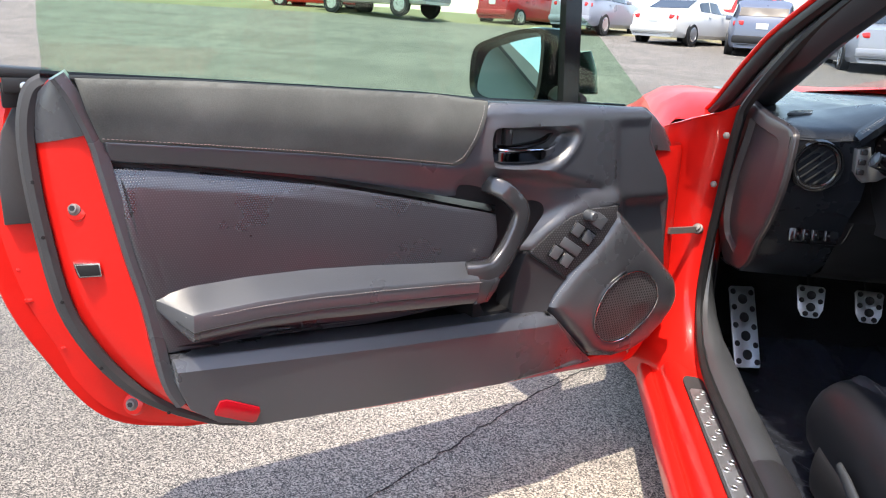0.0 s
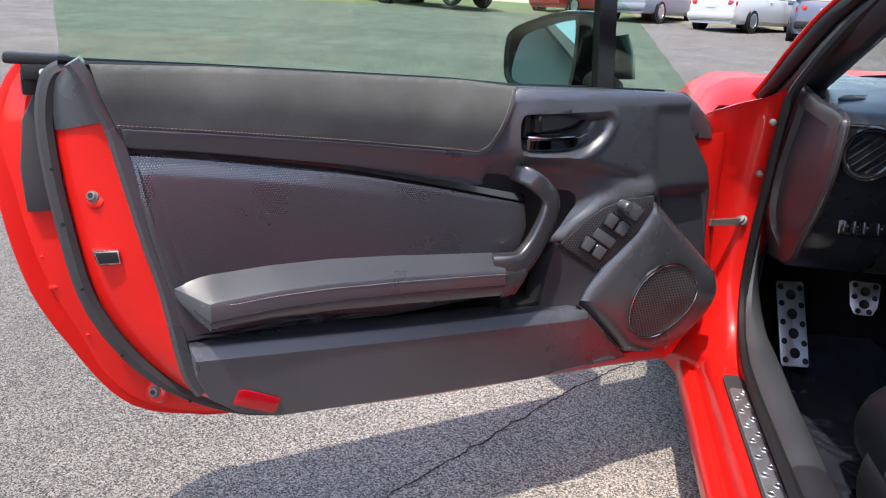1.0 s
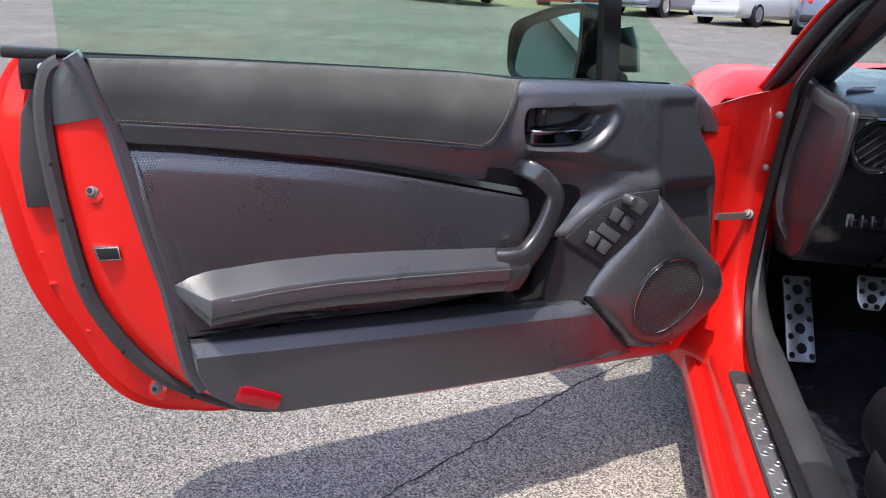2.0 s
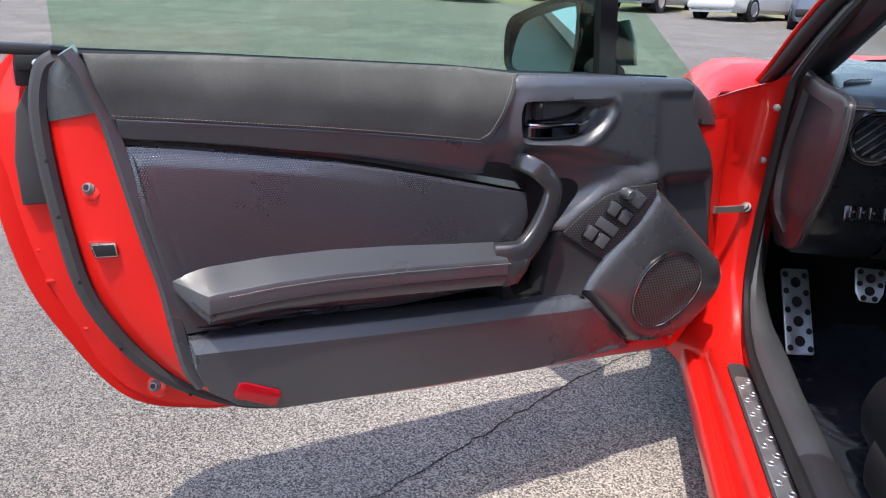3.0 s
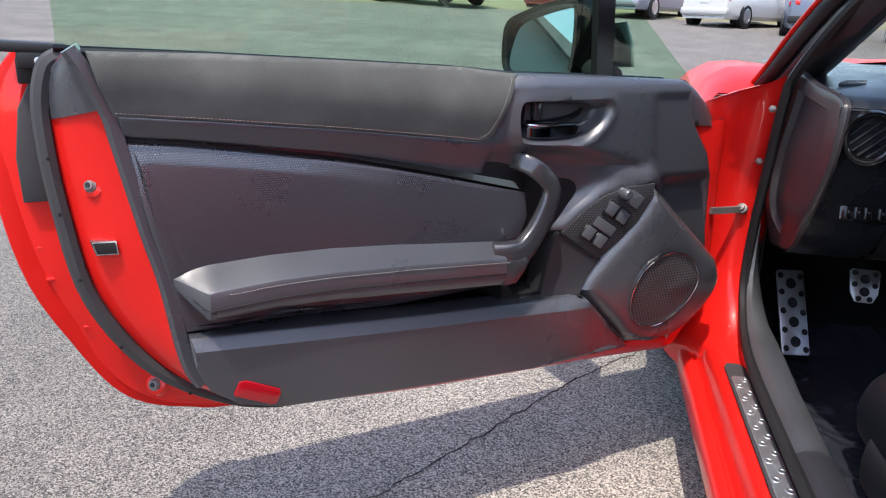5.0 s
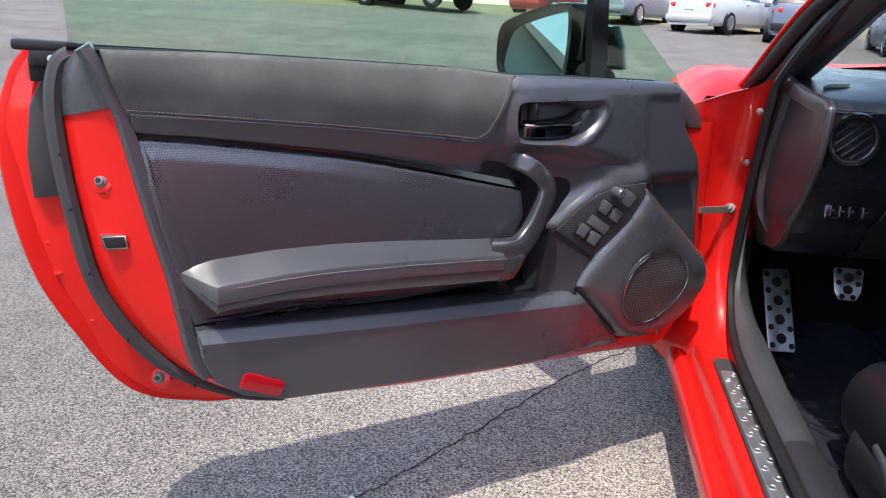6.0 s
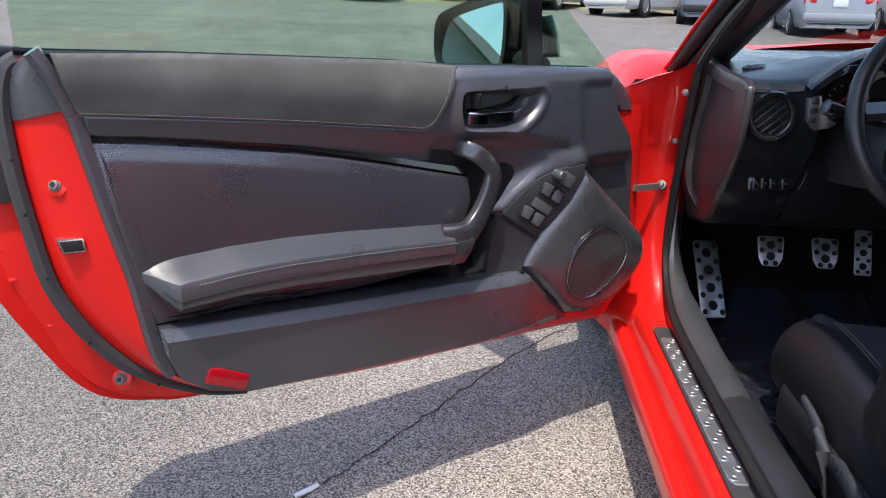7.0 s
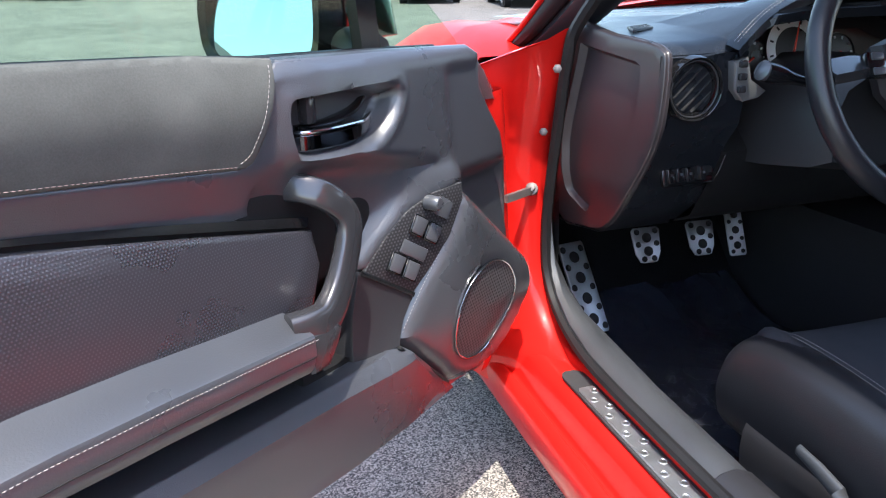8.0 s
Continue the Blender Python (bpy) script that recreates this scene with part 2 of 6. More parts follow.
def part(name, bm, material, parent=None, label="", sharp=38):
    """Links a bmesh as one mesh object under a thing or a part."""
    me = bpy.data.meshes.new(name)
    bmesh.ops.recalc_face_normals(bm, faces=bm.faces)
    bm.to_mesh(me)
    bm.free()
    me.polygons.foreach_set("use_smooth", [True] * len(me.polygons))
    me.set_sharp_from_angle(angle=radians(sharp))
    me.materials.append(material)
    ob = new(name, me)
    adopt(ob, parent)
    return tagged(ob, label)


def adopt(ob, parent):
    """Parents ob, at most two levels below its thing."""
    while parent and parent.parent and parent.parent.parent:
        parent = parent.parent
    if parent:
        ob.parent = parent
    return ob


def thing(name, m, label, category, group="", kind=""):
    ob = new(name)
    ob.matrix_world = m
    ob.empty_display_size = 0.1
    return tagged(ob, label, category, group, kind)


def crom(pts, n=4, closed=False):
    """A smooth curve through the points."""
    P = [Vector(p) for p in pts]
    out, k = [], len(P)
    for i in range(k if closed else k - 1):
        a, b, c, d = (P[(i + j) % k] if closed else P[min(max(i + j, 0), k - 1)] for j in (-1, 0, 1, 2))
        for s in range(n):
            t = s / n
            out.append(0.5 * ((2 * b) + (c - a) * t + (2 * a - 5 * b + 4 * c - d) * t * t + (3 * b - a - 3 * c + d) * t**3))
    if not closed:
        out.append(P[-1])
    return out


def resample(pts, n):
    P = [Vector(p) for p in pts]
    cum = [0.0]
    for a, b in zip(P, P[1:]):
        cum.append(cum[-1] + (b - a).length)
    out, j = [], 0
    for i in range(n):
        s = cum[-1] * i / (n - 1)
        while j < len(P) - 2 and cum[j + 1] < s:
            j += 1
        t = (s - cum[j]) / max(1e-9, cum[j + 1] - cum[j])
        out.append(P[j].lerp(P[j + 1], min(1, max(0, t))))
    return out


def strips(bm, rows, closed=False, cap=False):
    """Quads between rows of equally many points; closed: each row is a loop; cap: close both ends."""
    V = [[bm.verts.new(p) for p in row] for row in rows]
    k = len(V[0])
    for a, b in zip(V, V[1:]):
        for i in range(k if closed else k - 1):
            bm.faces.new((a[i], a[(i + 1) % k], b[(i + 1) % k], b[i]))
    if cap:
        bm.faces.new(V[0])
        bm.faces.new(V[-1][::-1])
    return bm


def sweep(path, profile, up=(0, 0, 1), scales=None, closed=False, bm=None):
    """A tube along a path: profile points are (across, up) of the path's direction."""
    bm = bm or bmesh.new()
    P, up = [Vector(p) for p in path], Vector(up)
    rows, n = [], len(P)
    for i, p in enumerate(P):
        d = (P[(i + 1) % n] - P[i - 1]) if closed else (P[min(i + 1, n - 1)] - P[max(i - 1, 0)])
        d.normalize()
        side = d.cross(up)
        if side.length < 1e-4:
            side = Vector((1, 0, 0))
        side.normalize()
        u2 = side.cross(d)
        s = scales[i] if scales else 1.0
        rows.append([p + side * (a * s) + u2 * (b * s) for a, b in profile])
    if closed:
        rows.append(rows[0])
    strips(bm, rows, True, not closed)
    if closed:
        bmesh.ops.remove_doubles(bm, verts=bm.verts, dist=1e-6)
    return bm


def ring(a, b=None, n=12):
    b = b or a
    return [(a * math.cos(2 * math.pi * i / n), b * math.sin(2 * math.pi * i / n)) for i in range(n)]


def lathe(profile, m=Matrix(), n=24, bm=None, cap=True):
    """Turns (radius, height) pairs about m's z axis."""
    bm = bm or bmesh.new()
    rows = [[m @ Vector((r * math.cos(2 * math.pi * i / n), r * math.sin(2 * math.pi * i / n), h)) for i in range(n)] for r, h in profile]
    strips(bm, rows, True, cap)
    return bm


def block(size, m=Matrix(), bevel=0.003, bm=None, seg=2):
    own = bmesh.new()
    bmesh.ops.create_cube(own, size=1.0, matrix=Matrix.Diagonal((*size, 1)))
    if bevel:
        bmesh.ops.bevel(own, geom=own.edges[:], offset=bevel, segments=seg, affect="EDGES", profile=0.5)
    bmesh.ops.transform(own, matrix=m, verts=own.verts)
    if bm is None:
        return own
    me = bpy.data.meshes.new("join")
    own.to_mesh(me)
    own.free()
    bm.from_mesh(me)
    bpy.data.meshes.remove(me)
    return bm


def pad(outline, n0, thick, r=0.006, f=None, cell=0.03, flip=1, loops=()):
    """A cushion or moulded plate over an outline of (x, z), facing +y: rounded edge of radius r, relief f(x, z), sides of that thickness."""
    bm = bmesh.new()
    vs = [bm.verts.new((p[0], -r, p[1])) for p in outline]
    face = bm.faces.new(vs)
    face.normal_update()
    if face.normal.y < 0:
        face.normal_flip()
    outer = list(face.edges)
    for d, y in ((0.3 * r, -0.286 * r), (0.7 * r, 0.0)):
        bmesh.ops.inset_region(bm, faces=[face], thickness=d, use_even_offset=True, use_boundary=True)
        for v in face.verts:
            v.co.y = y
    res = bmesh.ops.extrude_edge_only(bm, edges=outer)
    for g in res["geom"]:
        if isinstance(g, bmesh.types.BMVert):
            g.co.y = -thick
    if loops:
        rim = [v.co.copy() for v in face.verts]
        rim_verts = list(face.verts)
        pts, edges = [Vector((c.x, c.z)) for c in rim], [(i, (i + 1) % len(rim)) for i in range(len(rim))]
        for loop in loops:
            a = len(pts)
            pts += [Vector(p) for p in loop]
            edges += [(a + i, a + (i + 1) % len(loop)) for i in range(len(loop))]
        ring2 = [(p.x, p.y) for p in pts[: len(rim)]]
        x0, x1, z0, z1 = min(p[0] for p in ring2), max(p[0] for p in ring2), min(p[1] for p in ring2), max(p[1] for p in ring2)
        for i in range(1, int((x1 - x0) / cell)):
            for j in range(1, int((z1 - z0) / cell)):
                q = (x0 + i * cell, z0 + j * cell)
                if inside(*q, ring2) and edge_gap(*q, ring2) > cell * 0.4 and all(edge_gap(*q, list(lp)) > cell * 0.25 for lp in loops):
                    pts.append(Vector(q))
        co, _, tris, orig, _, _ = delaunay_2d_cdt(pts, edges, [], 1, 1e-6)
        bmesh.ops.delete(bm, geom=[face], context="FACES_ONLY")
        made = {}
        for k2, src in enumerate(orig):
            near = [i for i in src if i < len(rim)]
            made[k2] = rim_verts[near[0]] if near else bm.verts.new((co[k2].x, 0.0, co[k2].y))
        for tri in tris:
            vs3 = [made[i] for i in tri]
            if len(set(vs3)) == len(vs3):
                bm.faces.new(vs3)
        for v in bm.verts:
            v.co.y += f(v.co.x, v.co.z)
    elif f:
        xs, zs = [p[0] for p in outline], [p[1] for p in outline]
        for axis, vals in ((0, xs), (2, zs)):
            k = max(1, round((max(vals) - min(vals)) / cell))
            for i in range(1, k):
                co, no = [0, 0, 0], [0, 0, 0]
                co[axis], no[axis] = min(vals) + (max(vals) - min(vals)) * i / k, 1
                bmesh.ops.bisect_plane(bm, geom=bm.verts[:] + bm.edges[:] + bm.faces[:], plane_co=co, plane_no=no)
        for v in bm.verts:
            v.co.y += f(v.co.x, v.co.z)
    for v in bm.verts:
        v.co.y = flip * (v.co.y + n0)
    bmesh.ops.triangulate(bm, faces=[g for g in bm.faces if len(g.verts) > 4])
    return bm


def step(x, a, b):
    t = min(1.0, max(0.0, (x - a) / (b - a)))
    return t * t * (3 - 2 * t)


def inside(x, z, poly):
    hit = False
    for (ax, az), (bx, bz) in zip(poly, poly[1:] + poly[:1]):
        if (az > z) != (bz > z) and x < ax + (z - az) * (bx - ax) / (bz - az):
            hit = not hit
    return hit


def edge_gap(x, z, poly):
    best = 9.0
    for (ax, az), (bx, bz) in zip(poly, poly[1:] + poly[:1]):
        dx, dz = bx - ax, bz - az
        t = min(1, max(0, ((x - ax) * dx + (z - az) * dz) / (dx * dx + dz * dz + 1e-12)))
        best = min(best, math.hypot(x - ax - t * dx, z - az - t * dz))
    return best


def shrink(poly, d):
    """The polygon moved inwards by d (outwards where negative)."""
    k, out = len(poly), []
    area = sum(a[0] * b[1] - b[0] * a[1] for a, b in zip(poly, poly[1:] + poly[:1]))
    sgn = 1 if area > 0 else -1
    for i in range(k):
        p, q, r = Vector(poly[i - 1]), Vector(poly[i]), Vector(poly[(i + 1) % k])
        n1, n2 = Vector((-(q - p).y, (q - p).x)).normalized(), Vector((-(r - q).y, (r - q).x)).normalized()
        m = (n1 + n2).normalized()
        out.append(tuple(q + m * (sgn * d / max(0.5, m.dot(n1)))))
    return out


def at_line(line, u):
    """z on a polyline of (u, z) whose u falls or rises steadily."""
    L = sorted(line)
    if u <= L[0][0]:
        return L[0][1]
    for (a, za), (b, zb) in zip(L, L[1:]):
        if u <= b:
            return za + (zb - za) * (u - a) / (b - a + 1e-12)
    return L[-1][1]


def stitches(path, material, parent, name="stitching", length=0.0036, gap=0.0020, thick=0.00055, out=(0, 1, 0)):
    """A seam of single short threads along a path."""
    pts = crom(path, 6)
    total = sum((b - a).length for a, b in zip(pts, pts[1:]))
    n = max(2, int(total / (length + gap)))
    fine = resample(pts, n * 3 + 1)
    bm = bmesh.new()
    for i in range(n):
        a, b = fine[3 * i], fine[3 * i + 2]
        mid = (a + b) / 2 + Vector(out) * thick * 0.8
        sweep([a, mid, b], ring(thick, n=5), up=out, bm=bm, scales=[0.5, 1, 0.5])
    return part(name, bm, material, parent, "row of contrast stitching")


# ---- ground ----
def ground_z(x, y):
    far = max(0.0, y - 4.0)
    return 0.05 * far * step(far, 0, 6) * (1.0 if far < 30 else 30 / far) - 0.02 * min(8, max(-8, x)) * step(far, 2, 20)


def axis_steps(lo, hi, near, fine, grow):
    out, s, v = [0.0], fine, 0.0
    while v < hi:
        v += s
        out.append(v)
        if v > near:
            s *= grow
    s, v, neg = fine, 0.0, []
    while v > lo:
        v -= s
        neg.append(v)
        if v < -near:
            s *= grow
    return neg[::-1] + out


gx, gy = axis_steps(-900, 900, 12, 1.0, 1.25), axis_steps(-900, 900, 34, 1.0, 1.25)
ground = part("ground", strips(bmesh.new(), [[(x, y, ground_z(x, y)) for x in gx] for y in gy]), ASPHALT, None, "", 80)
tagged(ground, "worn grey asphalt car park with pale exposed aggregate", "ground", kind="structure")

CRACK = [(0.02, 0.70), (-0.115, 0.518), (-0.199, 0.407), (-0.272, 0.322), (-0.357, 0.188), (-0.476, 0.004), (-0.565, -0.152), (-0.675, -0.332), (-0.736, -0.414), (-0.80, -0.52), (-0.92, -0.72), (-1.0, -0.9)]
bm = bmesh.new()
mid = resample([(x, y, 0) for x, y in CRACK], 400)
rows = []
for i, p in enumerate(mid):
    q = p + Vector((noise.noise(p * 14) * 0.012 + noise.noise(p * 55) * 0.006, noise.noise(p * 14 + Vector((5, 0, 0))) * 0.012 + noise.noise(p * 55 + Vector((3, 0, 0))) * 0.006, 0))
    w = (0.0016 + 0.0022 * noise.noise(p * 37)) * min(1, i / 12, (399 - i) / 12) + 0.0004
    side = Vector((0.8, -0.6, 0))
    rows.append([q - side * w + Vector((0, 0, 0.0015)), q + Vector((0, 0, 0.003)), q + side * w + Vector((0, 0, 0.0015))])
crack = part("crack", strips(bm, rows), TAR, ground)
bm = bmesh.new()
chip = [(-0.79, -0.49), (-0.765, -0.468), (-0.75, -0.445), (-0.756, -0.438), (-0.775, -0.458), (-0.797, -0.482)]
bmesh.ops.extrude_face_region(bm, geom=[bm.faces.new([bm.verts.new((x, y, 0.001)) for x, y in chip])])
for v in list(bm.verts)[len(chip):]:
    v.co.z = 0.005
part("paint_chip", bm, WHITE_MARK, ground, "flake of old white paint")


# ---- the open door: x from hinge to latch, y towards the cabin, z up ----
DOOR_TURN = 219.3
car = thing("sports_car", Matrix(), "bright red two-door coupe with black interior, driver's door wide open", "car")
BELT = [(1.315, 0.931), (1.14, 0.925), (0.955, 0.917), (0.74, 0.907), (0.614, 0.897), (0.43, 0.892), (0.237, 0.884)]
LEFT = [(1.313, 0.929), (1.294, 0.897), (1.272, 0.841), (1.264, 0.804), (1.237, 0.676), (1.217, 0.591), (1.197, 0.47), (1.177, 0.424), (1.14, 0.392)]
BOTTOM = [(1.065, 0.362), (0.839, 0.346), (0.569, 0.331), (0.314, 0.328)]
RIGHT = [(0.19, 0.338), (0.14, 0.352), (0.09, 0.427), (0.112, 0.542), (0.156, 0.68), (0.205, 0.833), (0.226, 0.869)]
SEAL = [(1.306, 0.917), (1.324, 0.914), (1.343, 0.896), (1.353, 0.831), (1.343, 0.70), (1.315, 0.558), (1.235, 0.43), (1.12, 0.347), (1.035, 0.318), (0.8, 0.288), (0.5, 0.272), (0.3, 0.262), (0.1, 0.245)]
RIM = [(1.373, 0.926), (1.403, 0.885), (1.426, 0.81), (1.425, 0.70), (1.40, 0.57), (1.35, 0.46), (1.30, 0.373), (1.25, 0.328), (1.18, 0.303), (1.095, 0.286), (0.759, 0.259), (0.453, 0.244), (0.04, 0.215)]


def lift(line, n):
    return [Vector((u, n, z)) for u, z in line]


# painted pressing: outer skin, recessed flange, latch face
outer = crom(lift(RIM, 0), 4)
skin_loop = [(p.x, p.z) for p in outer] + [(0.0, 0.4), (0.02, 0.7), (0.08, 0.83), (0.3, 0.845), (0.8, 0.865), (1.2, 0.885), (1.33, 0.90)]
door = part("car_door", pad(skin_loop, -0.128, 0.03, 0.006, lambda u, z: -0.035 * ((z - 0.62) / 0.3) ** 2 * 0.3), RED, car, "open red driver's door with charcoal trim")
door.matrix_local = pose(0, 0, 0, 0, 0, DOOR_TURN)
k = 72
seal3 = resample(crom(lift(SEAL[1:], -0.075), 4), k)
rim3 = resample(crom(lift([(u - 0.012 * (u > 1.2), z + 0.012 * (z < 0.6)) for u, z in RIM], -0.132), 4), k)
mid3 = [a.lerp(b, 0.5) + Vector((0, -0.012, 0)) for a, b in zip(seal3, rim3)]
near3 = [a.lerp(b, 0.82) + Vector((0, -0.008, 0)) for a, b in zip(seal3, rim3)]
in3 = [a + Vector((0, -0.04, 0)) for a in seal3]
flange = part("door_flange", strips(bmesh.new(), [in3, mid3, near3, rim3]), RED_JAMB, door, "recessed red flange behind the seal")
for u0, u1, z0, z1 in ((1.345, 1.375, 0.575, 0.583), (1.345, 1.382, 0.628, 0.634), (1.348, 1.388, 0.688, 0.694), (1.30, 1.332, 0.49, 0.496)):
    part("pressed_step", block((u1 - u0, 0.010, z1 - z0), pose((u0 + u1) / 2, -0.126, (z0 + z1) / 2, 0, 4, 0), 0.003), RED_JAMB, flange)
filler_loop = [(1.348, 0.893), (1.366, 0.872), (1.382, 0.84), (1.392, 0.77), (1.390, 0.705), (1.338, 0.705), (1.345, 0.80)]
part("sound_pad", pad(filler_loop, -0.102, 0.02, 0.004), RUBBER_GREY, door, "charcoal foam pad on the flange")
edge3 = resample(crom(lift(LEFT + BOTTOM + [(0.19, 0.338)], -0.012), 4), k)
seal_in = resample(crom(lift(SEAL[1:], -0.07), 4), k)
face_rows = []
for s, bulge in ((0, 0), (0.12, 0.012), (0.35, 0.016), (0.62, 0.013), (0.85, 0.008), (0.96, 0.0), (1.0, -0.02)):
    face_rows.append([a.lerp(b, s) + Vector((0, bulge, 0)) for a, b in zip(edge3, seal_in)])
latch_face = part("latch_face", strips(bmesh.new(), face_rows), RED_JAMB, door, "painted red latch face")
cover_rows = []
for row, (s, bulge) in zip(face_rows[:6], ((0, 0), (0.12, 0.012), (0.35, 0.016), (0.62, 0.013), (0.85, 0.008), (0.96, 0.0))):
    cover_rows.append([a.lerp(b, s) + Vector((0, bulge + 0.005, 0)) for a, b in zip(edge3[:5], seal_in[:5])])
part("latch_cover", strips(bmesh.new(), cover_rows), TRIM, door, "grey plastic corner cover above the latch")
EDGE = [(0.19, 0.30, 0.13), (0.14, 0.352, 0.09), (0.09, 0.427, 0.058), (0.112, 0.542, 0.06), (0.136, 0.68, 0.066), (0.165, 0.74, 0.062), (0.200, 0.78, 0.062), (0.218, 0.798, 0.066)]
hinge_rows = []
for s, n in ((-0.06, 0.004), (0.3, 0.004), (0.65, -0.002), (0.88, -0.010), (1.0, -0.026), (1.08, -0.07), (1.1, -0.128)):
    hinge_rows.append([Vector((a + (b - a) * s, n, z)) for a, z, b in EDGE])
part("hinge_face", strips(bmesh.new(), hinge_rows), RED_JAMB, door, "painted red hinge edge")
COVER = [(0.216, 0.792, 0.100), (0.232, 0.815, 0.112), (0.240, 0.845, 0.138), (0.246, 0.866, 0.168), (0.262, 0.884, 0.205)]
cap_rows = []
for s, n in ((-0.08, 0.006), (0.05, 0.011), (0.3, 0.011), (0.65, 0.005), (0.88, -0.005), (1.0, -0.022), (1.07, -0.06), (1.1, -0.11)):
    cap_rows.append([Vector((a + (b - a) * s, n, z - 0.035 * max(0.0, s - 0.5) ** 1.3)) for a, z, b in COVER])
part("corner_cover", strips(bmesh.new(), cap_rows), TRIM, door, "black plastic cover over the hinge corner")
part("cover_plug", lathe([(0.008, 0), (0.008, 0.004), (0.005, 0.006)], pose(0.186, 0.006, 0.797, -90, 0, 12), 14), RUBBER, door)
# top return and waist seals
top_rows = [[Vector((u, 0.010, z - 0.006)) for u, z in BELT], [Vector((u, -0.02, z - 0.010)) for u, z in BELT], [Vector((u, -0.042, z - 0.010)) for u, z in BELT]]
part("waist_ledge", strips(bmesh.new(), top_rows), POST_BLACK, door)
part("waist_seal", sweep([Vector((u, -0.046, z - 0.006)) for u, z in [(1.33, 0.932)] + BELT], ring(0.004, 0.005, 8)), POST_BLACK, door, "black rubber waist seal along the glass")
part("outer_waist_seal", sweep([Vector((u, -0.07, z - 0.022)) for u, z in [(1.35, 0.927)] + BELT], ring(0.006, 0.006, 8)), POST_BLACK, door)
bm = block((0.085, 0.05, 0.014), pose(1.353, -0.095, 0.924, 0, -3, 0), 0.004)
block((0.05, 0.03, 0.022), pose(1.350, -0.085, 0.908), 0.003, bm)
block((0.03, 0.012, 0.035), pose(1.362, -0.092, 0.893), 0.003, bm)
end_cap = part("seal_end_cap", bm, RUBBER, door, "black rubber end cap with a screw")
part("screw", lathe([(0.006, 0), (0.006, 0.003), (0.003, 0.004)], pose(1.348, -0.070, 0.907, -90), 12), STEEL, end_cap)
# weather seal round the latch end
seal_path = crom(lift(SEAL[:9], -0.055), 5)
prof = [(-0.012, -0.012), (0.010, -0.012), (0.013, 0.0), (0.009, 0.008), (0.0, 0.011), (-0.009, 0.007)]
weather = part("weather_seal", sweep(seal_path, prof, up=(0, 1, 0), scales=[1.0 - 0.7 * step(i, len(seal_path) - 12, len(seal_path) - 1) for i in range(len(seal_path))]), RUBBER_GREY, door, "weathered grey rubber door seal")
for u, z in ((1.346, 0.70), (1.352, 0.78), (1.33, 0.60), (1.285, 0.485), (1.19, 0.385)):
    part("clip", lathe([(0.003, 0), (0.003, 0.002), (0.001, 0.0025)], pose(u, -0.040, z, -90), 8), RUBBER, weather)
# latch parts on the red face
def bolt(u, n, z, size=0.011, tilt=-70):
    m = pose(u, n, z, tilt, 0, -40)
    b = part("bolt", lathe([(size * 1.5, -0.004), (size * 1.5, 0.001), (size * 1.1, 0.003), (size, 0.005), (size * 0.8, 0.0055)], m, 16), ZINC, door, "zinc bolt")
    part("boss", lathe([(size * 2.9, -0.012), (size * 2.5, -0.004), (size * 1.7, -0.001), (size * 1.4, -0.001)], m, 20), RED_JAMB, b)
    # black plug painted as the dark inside the bolt's socket
    part("socket", lathe([(size * 0.72, 0.0), (size * 0.66, 0.0064), (size * 0.2, 0.0062)], m, 6), LOWER_BLACK, b)


bolt(1.304, -0.029, 0.741, 0.0065)
bolt(1.237, -0.10, 0.381, 0.007)
mouth = [(1.312, 0.659), (1.278, 0.661), (1.276, 0.640), (1.306, 0.637), (1.309, 0.646)]
part("latch_mouth", pad(mouth, -0.016, 0.05, 0.002, lambda u, z: -0.45 * (u - 1.28)), STEEL, door, "bright steel latch surround")
mouth_in = [(1.309, 0.6565), (1.2805, 0.6585), (1.2785, 0.6425), (1.3045, 0.640)]
# no real hole: a flat black plate gives the opening's darkness
part("latch_opening", pad(mouth_in, -0.0145, 0.02, 0.001, lambda u, z: -0.45 * (u - 1.28)), LOWER_BLACK, door, "black plate painted as the dark of the latch opening")

# trim panel
panel_loop = [(p.x, p.z) for p in crom(lift(LEFT + BOTTOM, 0), 3)] + RIGHT[:-1] + [(0.232, 0.876)] + BELT[::-1][1:-1]
WELL = [(0.612, 0.604), (0.563, 0.615), (0.535, 0.604), (0.500, 0.590), (0.440, 0.556), (0.43, 0.54), (0.470, 0.492), (0.51, 0.480), (0.60, 0.484), (0.62, 0.52)]
POCKET = [(1.13, 0.512), (1.06, 0.552), (0.95, 0.566), (0.80, 0.566), (0.626, 0.560), (0.626, 0.470), (0.84, 0.476), (1.06, 0.492)]


def hollow(u, z):
    return -0.085 * max(step(edge_gap(u, z, loop), 0, 0.004) if inside(u, z, loop) else 0.0 for loop in (WELL, POCKET))


# deep black colour adds to the shade inside the well and pocket
base = part("trim_panel", pad(panel_loop, 0.004, 0.03, 0.008, hollow, 0.05, loops=[WELL, shrink(WELL, 0.0045), POCKET, shrink(POCKET, 0.0045)]), LOWER_BLACK, door, "moulded door trim panel, blackened for the shade in its recesses")
edge_path = crom(lift(LEFT[:-1], 0.004), 4)
part("trim_edge", sweep(edge_path, [(-0.012, -0.012), (0.012, -0.012), (0.012, 0.008), (0.006, 0.014), (-0.008, 0.012)], up=(0, 1, 0)), TRIM, door, "grained grey edge strip")
STITCH = [(1.268, 0.840), (1.143, 0.829), (0.956, 0.811), (0.757, 0.788), (0.705, 0.781)]
